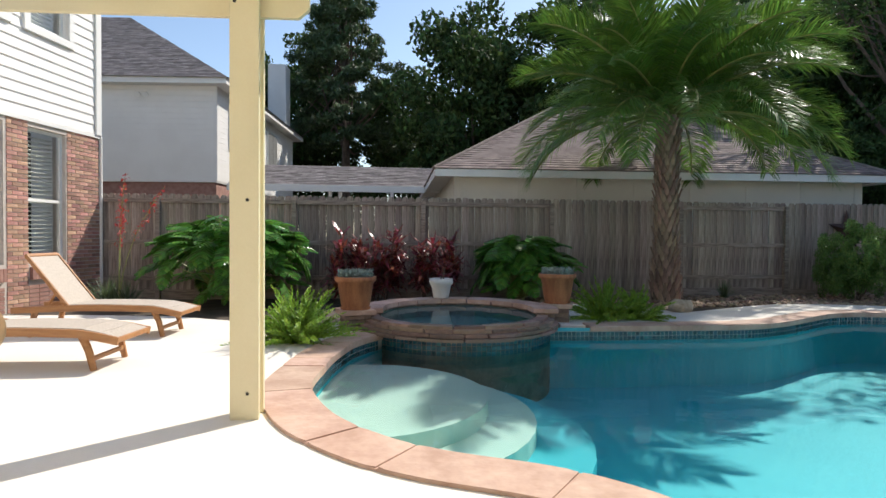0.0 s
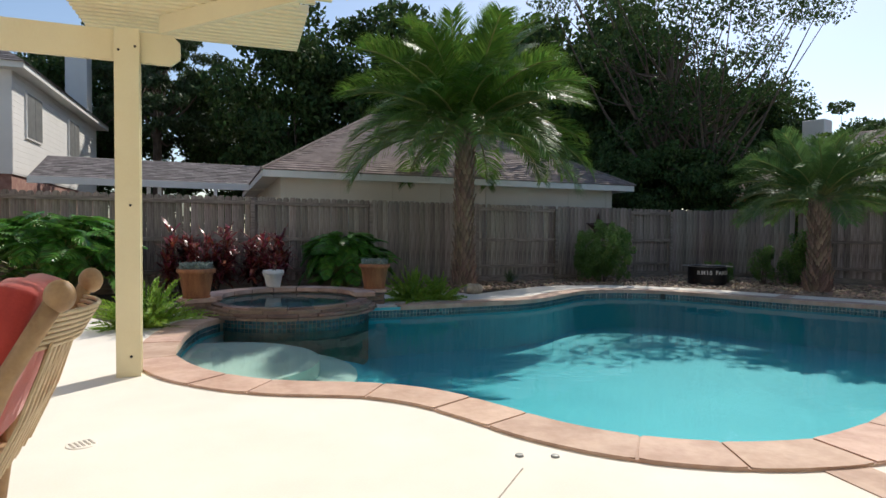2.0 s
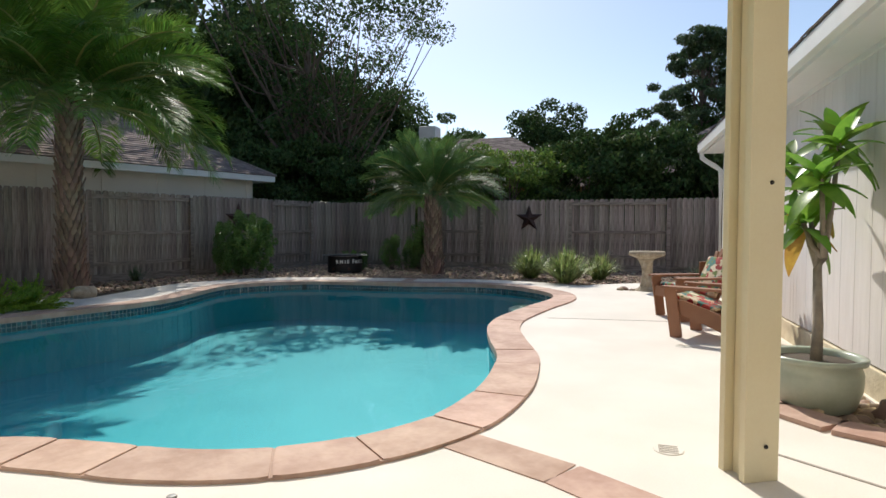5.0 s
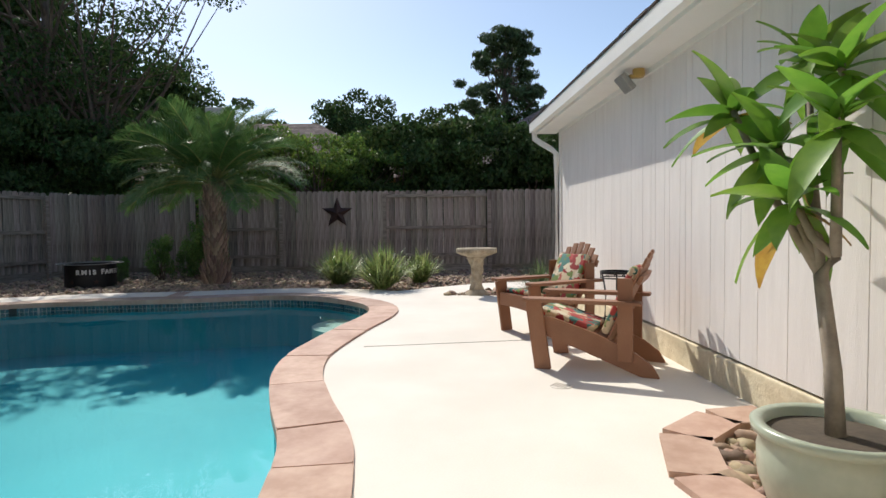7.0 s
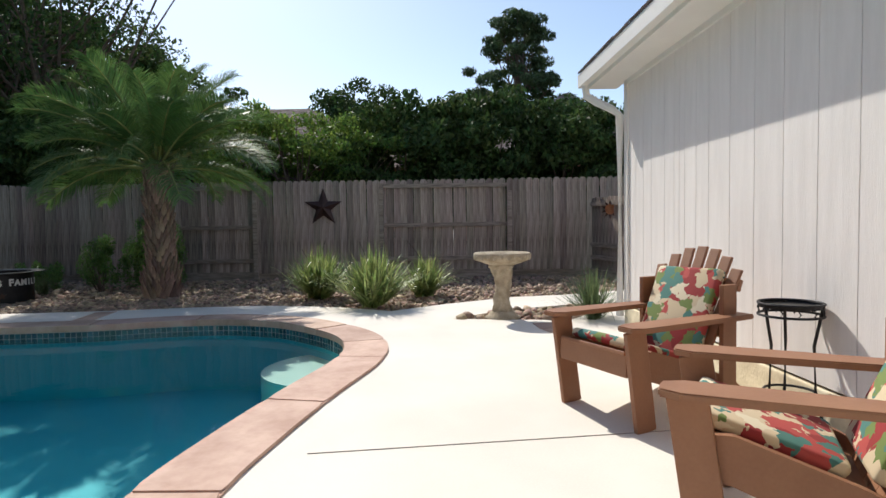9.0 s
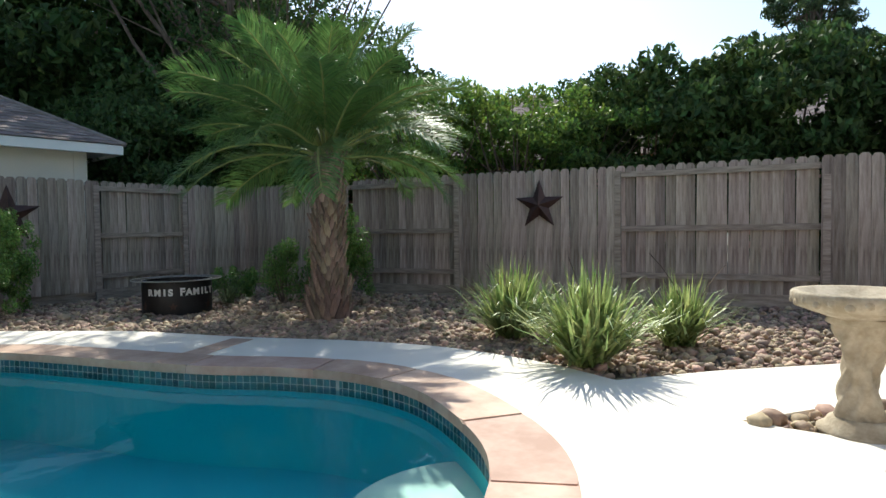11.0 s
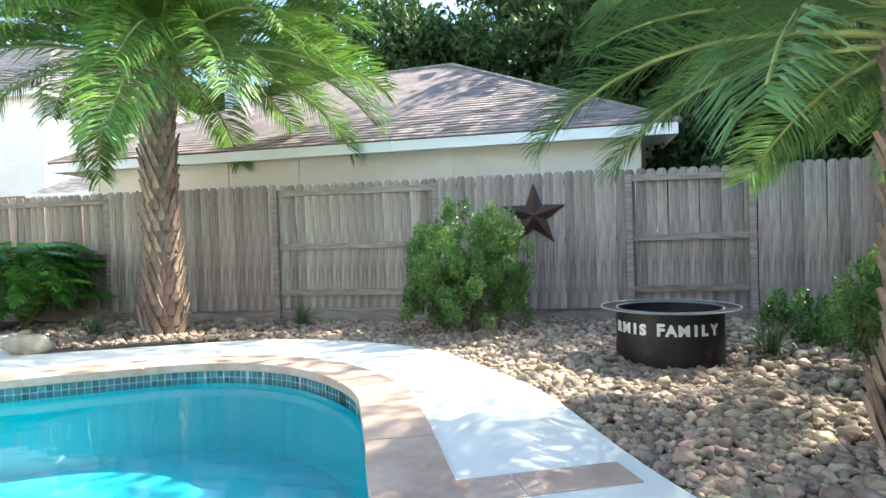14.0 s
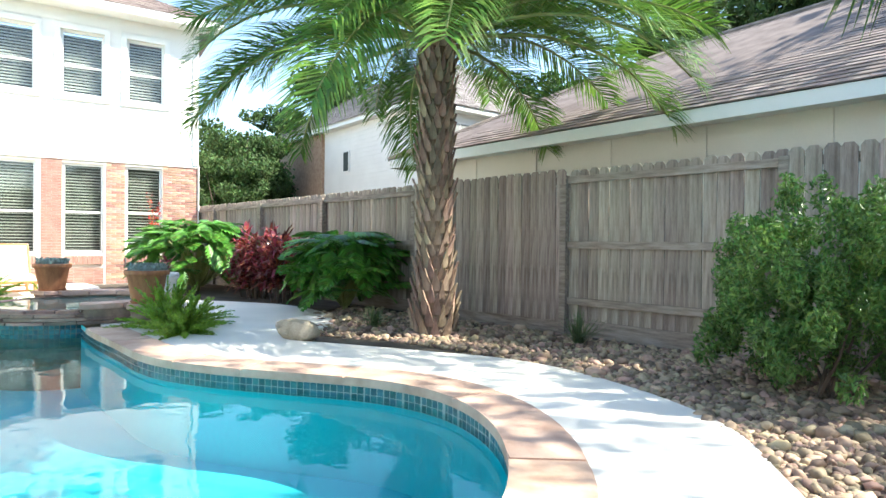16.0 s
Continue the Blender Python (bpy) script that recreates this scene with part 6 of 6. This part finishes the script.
# bird bath
bb = thing("bird_bath", (10.86, 2.82, -0.02), 0, "weathered carved stone bird bath with twisted pedestal", "bird bath")
bm = bmesh.new()
rings = []
for i in range(40):
    t = i / 39
    z = 0.07 + 0.56 * t
    r = 0.115 - 0.035 * math.sin(math.pi * min(1, t * 1.1)) + (0.03 if t > 0.94 else 0)
    rings.append([bm.verts.new(((r + 0.018 * math.sin(3 * a + 9 * t) + 0.008 * math.sin(7 * a - 14 * t)) * math.cos(a), (r + 0.018 * math.sin(3 * a + 9 * t) + 0.008 * math.sin(7 * a - 14 * t)) * math.sin(a), z)) for a in (2 * math.pi * k / 36 for k in range(36))])
for a_, b_ in zip(rings, rings[1:]):
    for k in range(36):
        bm.faces.new((a_[k], a_[(k + 1) % 36], b_[(k + 1) % 36], b_[k]))
part("pedestal", bm, M_STONE, bb, "carved twisted stone column", smooth=True)
part("base", lathe(bmesh.new(), [(0.001, 0.0), (0.2, 0.0), (0.2, 0.03), (0.165, 0.05), (0.15, 0.08), (0.12, 0.1)], 32), M_STONE, bb, smooth=True)
part("bowl", lathe(bmesh.new(), [(0.001, 0.61), (0.12, 0.62), (0.24, 0.66), (0.305, 0.685), (0.325, 0.72), (0.328, 0.755), (0.315, 0.768), (0.29, 0.765), (0.25, 0.735), (0.12, 0.705), (0.001, 0.70)], 48), M_STONE, bb, smooth=True)
me = mesh_of("relief", lathe(bmesh.new(), [(0.001, 0.014), (0.018, 0.010), (0.026, 0.0)], 8), M_STONE)
for i in range(26):
    a = i * 2 * math.pi / 26
    part("relief", me, None, bb, m=pose(0.318 * math.cos(a), 0.318 * math.sin(a), 0.72 + 0.008 * (-1) ** i, 0, 82, math.degrees(a)))

# fire pit ring
fp = thing("fire_pit", (10.42, 10.62, -0.02), 0, "black steel fire pit ring with cut-out lettering on river rock", "fire pit")
R = 0.45
part("ring", lathe(bmesh.new(), [(R, 0.0), (R, 0.46), (R - 0.008, 0.46), (R - 0.008, 0.0), (R, 0.0)], 64), M_BLACK, fp, smooth=False)
part("flange", lathe(bmesh.new(), [(R - 0.01, 0.455), (R + 0.13, 0.468), (R + 0.132, 0.474), (R - 0.01, 0.463)], 64), M_BLACK, fp)
part("rim_rod", tube(bmesh.new(), [Vector((p.x, p.y, 0.475)) for p in ring(R + 0.13, 0, 48)], 0.007, 6), M_METALGREY, fp, "bright worn rim rod")
part("rim_rod", tube(bmesh.new(), [Vector((p.x, p.y, 0.468)) for p in ring(R - 0.004, 0, 48)], 0.006, 6), M_METALGREY, fp, "bright worn rim rod")
part("ash", lathe(bmesh.new(), [(0.001, 0.1), (R - 0.02, 0.08)], 32), M_SOIL, fp)


def letter(ch, size):
    cu = bpy.data.curves.new("letter", "FONT")
    cu.body, cu.size, cu.extrude, cu.align_x = ch, size, 0.003, "CENTER"
    cu.offset = 0.006
    ob = bpy.data.objects.new("letter", cu)
    scene.collection.objects.link(ob)
    me_ = bpy.data.meshes.new_from_object(ob.evaluated_get(bpy.context.evaluated_depsgraph_get()))
    bpy.data.objects.remove(ob)
    bpy.data.curves.remove(cu)
    me_.materials.clear()
    me_.materials.append(M_CHROME)
    return me_


face = math.degrees(math.atan2(3.89 - 10.62, 9.36 - 10.42))
made = {}
for ch, turn in zip("RMISFAMILY", (-59, -45, -33, -23.5, -5, 5.5, 18, 30, 40, 53)):
    big = ch == "F"
    if ch not in made:
        made[ch] = letter(ch, 0.135 if big else 0.12)
    ang = radians(face + turn)
    part("letter", made[ch], None, fp, "pale cut-out letter", m=Matrix.Translation(((R + 0.004) * math.cos(ang), (R + 0.004) * math.sin(ang), 0.28)) @ Matrix.Rotation(ang + math.pi / 2, 4, "Z") @ Matrix.Rotation(math.pi / 2, 4, "X"))
for ang in (face - 20, face + 45, face - 75):
    a = radians(ang)
    ol = [(0.06 * (1 if k % 2 == 0 else 0.42) * math.sin(k * math.pi / 5), 0.06 * (1 if k % 2 == 0 else 0.42) * math.cos(k * math.pi / 5)) for k in range(10)]
    part("star_cutout", prism(bmesh.new(), ol, -0.002, 0.003, Matrix.Translation(((R + 0.002) * math.cos(a), (R + 0.002) * math.sin(a), 0.13)) @ Matrix.Rotation(a + math.pi / 2, 4, "Z") @ Matrix.Rotation(math.pi / 2, 4, "X")), M_RUST, fp)


# barn stars
def barn_star(x, y, z, rz, r):
    bm = bmesh.new()
    ol = [Vector((r * (1 if k % 2 == 0 else 0.4) * math.sin(k * math.pi / 5), -0.004, r * (1 if k % 2 == 0 else 0.4) * math.cos(k * math.pi / 5))) for k in range(10)]
    vs = [bm.verts.new(p) for p in ol]
    c, cb = bm.verts.new((0, -0.09, 0)), bm.verts.new((0, 0.0, 0))
    for k in range(10):
        bm.faces.new((vs[k], c, vs[(k + 1) % 10])), bm.faces.new((vs[k], vs[(k + 1) % 10], cb))
    bmesh.ops.recalc_face_normals(bm, faces=bm.faces)
    o = part("barn_star", bm, M_RUST, m=pose(x, y, z, 0, 0, rz))
    tagged(o, "dark rusty five-pointed metal barn star on the fence", "star", "barn stars")


barn_star(8.95, 13.19, 1.40, 5.4, 0.46)
barn_star(14.72, 7.50, 1.44, -70.0, 0.40)

# plumeria in a glazed pot
pot("glazed_pot", 4.4, -0.45, -0.03, [(0.001, 0.0), (0.19, 0.0), (0.23, 0.04), (0.27, 0.16), (0.275, 0.27), (0.255, 0.33), (0.295, 0.34), (0.30, 0.37), (0.285, 0.38), (0.25, 0.37), (0.24, 0.32)], M_GPOT, "pale green glazed pot holding the plumeria", 40)
pl = thing("plumeria", (4.4, -0.45, 0.30), 0, "young plumeria tree with long bright green leaves", "tree")


def plumeria_leaf(material):
    bm = bmesh.new()
    n = 9
    rows = []
    for i in range(n):
        t = i / (n - 1)
        w = 0.062 * math.sin(math.pi * min(1, 0.06 + 0.94 * t) ** 0.8) ** 0.8 + 0.002
        z = 0.05 * t - 0.16 * t * t
        rows.append([bm.verts.new((0.38 * t, -w, z + 0.012)), bm.verts.new((0.38 * t, 0, z)), bm.verts.new((0.38 * t, w, z + 0.012))])
    for a, b in zip(rows, rows[1:]):
        bm.faces.new((a[0], b[0], b[1], a[1])), bm.faces.new((a[1], b[1], b[2], a[2]))
    return mesh_of("leaf", bm, material, True)


PLG, PLY = plumeria_leaf(M_PLUM), plumeria_leaf(M_PLUMY)
rp = random.Random(21)
tips = [Vector((0.5, 0.12, 1.2)), Vector((0.3, -0.08, 1.5)), Vector((0.75, 0.28, 1.42)), Vector((0.05, 0.0, 1.25)), Vector((0.62, -0.02, 1.62)), Vector((0.2, 0.12, 0.95))]
forks = [Vector((0.16, 0.02, 0.62)), Vector((0.12, -0.02, 0.7))]
part("trunk", tube(bmesh.new(), [Vector((0, 0, 0)), Vector((0.05, 0.0, 0.25)), forks[0], forks[1]], [0.038, 0.033, 0.028, 0.024], 10), M_PLUMBARK, pl, smooth=True)
for i, tp_ in enumerate(tips):
    f0 = forks[i % 2]
    part("branch", tube(bmesh.new(), [f0, f0.lerp(tp_, 0.5) + Vector((0, 0, -0.05)), tp_], [0.022, 0.018, 0.016], 8), M_PLUMBARK, pl, smooth=True)
    for k in range(17):
        a = k * 2.4 + rp.uniform(-0.2, 0.2)
        dry = k > 14 and i in (0, 2, 5)
        el = rp.uniform(5, 65) if k < 9 else rp.uniform(-55, 5)
        s = rp.uniform(0.65, 1.0)
        part("leaf", PLY if dry else PLG, None, pl, m=Matrix.Translation(tp_ + Vector((0, 0, -0.004 * k))) @ Matrix.Rotation(a, 4, "Z") @ Matrix.Rotation(radians(-el), 4, "Y") @ Matrix.Rotation(rp.uniform(-0.5, 0.5), 4, "X") @ Matrix.Diagonal((s, s, s, 1)))

# cane armchair with red cushions, seen from behind
wc = thing("wicker_chair", (-1.43, 1.33, 0), 95, "cane and wicker patio armchair with red cushions", "chair")
for sx in (-0.3, 0.3):
    part("back_post", tube(bmesh.new(), [Vector((sx, 0.05, 0)), Vector((sx, 0.0, 0.4)), Vector((sx * 1.05, -0.14, 0.75)), Vector((sx * 1.1, -0.27, 0.98))], [0.028, 0.03, 0.03, 0.03], 10), M_WICKER, wc, smooth=True)
    bm = bmesh.new()
    bmesh.ops.create_icosphere(bm, subdivisions=3, radius=0.045, matrix=Matrix.Translation((sx * 1.1, -0.285, 1.0)) @ Matrix.Diagonal((1, 1, 1.15, 1)))
    part("finial", bm, M_WICKER, wc, "carved round finial", smooth=True)
    part("front_leg", tube(bmesh.new(), [Vector((sx, 0.6, 0)), Vector((sx, 0.6, 0.62))], 0.028, 10), M_WICKER, wc, smooth=True)
    part("arm", tube(bmesh.new(), [Vector((sx, -0.02, 0.62)), Vector((sx * 1.12, 0.3, 0.65)), Vector((sx, 0.62, 0.62))], 0.026, 8), M_WICKER, wc, smooth=True)
for k in range(7):
    z = 0.83 + 0.018 * k
    y = -0.19 - 0.010 * k
    part("cord", tube(bmesh.new(), [Vector((0.33 * u, y - 0.10 * (1 - u * u), z - 0.0 * u)) for u in np.linspace(-1, 1, 11)], 0.008, 6), M_CORD, wc, smooth=True)
for k in range(6):
    u = -0.25 + 0.1 * k
    for d in (0.12, -0.12):
        part("cord", tube(bmesh.new(), [Vector((u, -0.25, 0.84)), Vector((u + d * 0.5, -0.17, 0.6)), Vector((u + d, -0.06, 0.36))], 0.006, 5), M_CORD, wc)
part("seat_frame", boxm(0.6, 0.62, 0.05, Matrix.Translation((0, 0.3, 0.36)), 0.015), M_WICKER, wc)
for nm, m, sx, sy, sz in (("seat_cushion", Matrix.Translation((0, 0.3, 0.45)), 0.56, 0.58, 0.13), ("back_cushion", Matrix.Translation((0, -0.07, 0.76)) @ Matrix.Rotation(radians(18), 4, "X"), 0.55, 0.15, 0.56)):
    bm = bmesh.new()
    box(bm, sx, sy, sz, m, 0.045)
    bmesh.ops.subdivide_edges(bm, edges=bm.edges, cuts=2, use_grid_fill=True)
    for v in bm.verts:
        v.co += Vector(noise.noise_vector(v.co * 6)) * 0.018
    part(nm, bm, M_REDCLOTH, wc, "rumpled red cloth cushion", smooth=True)
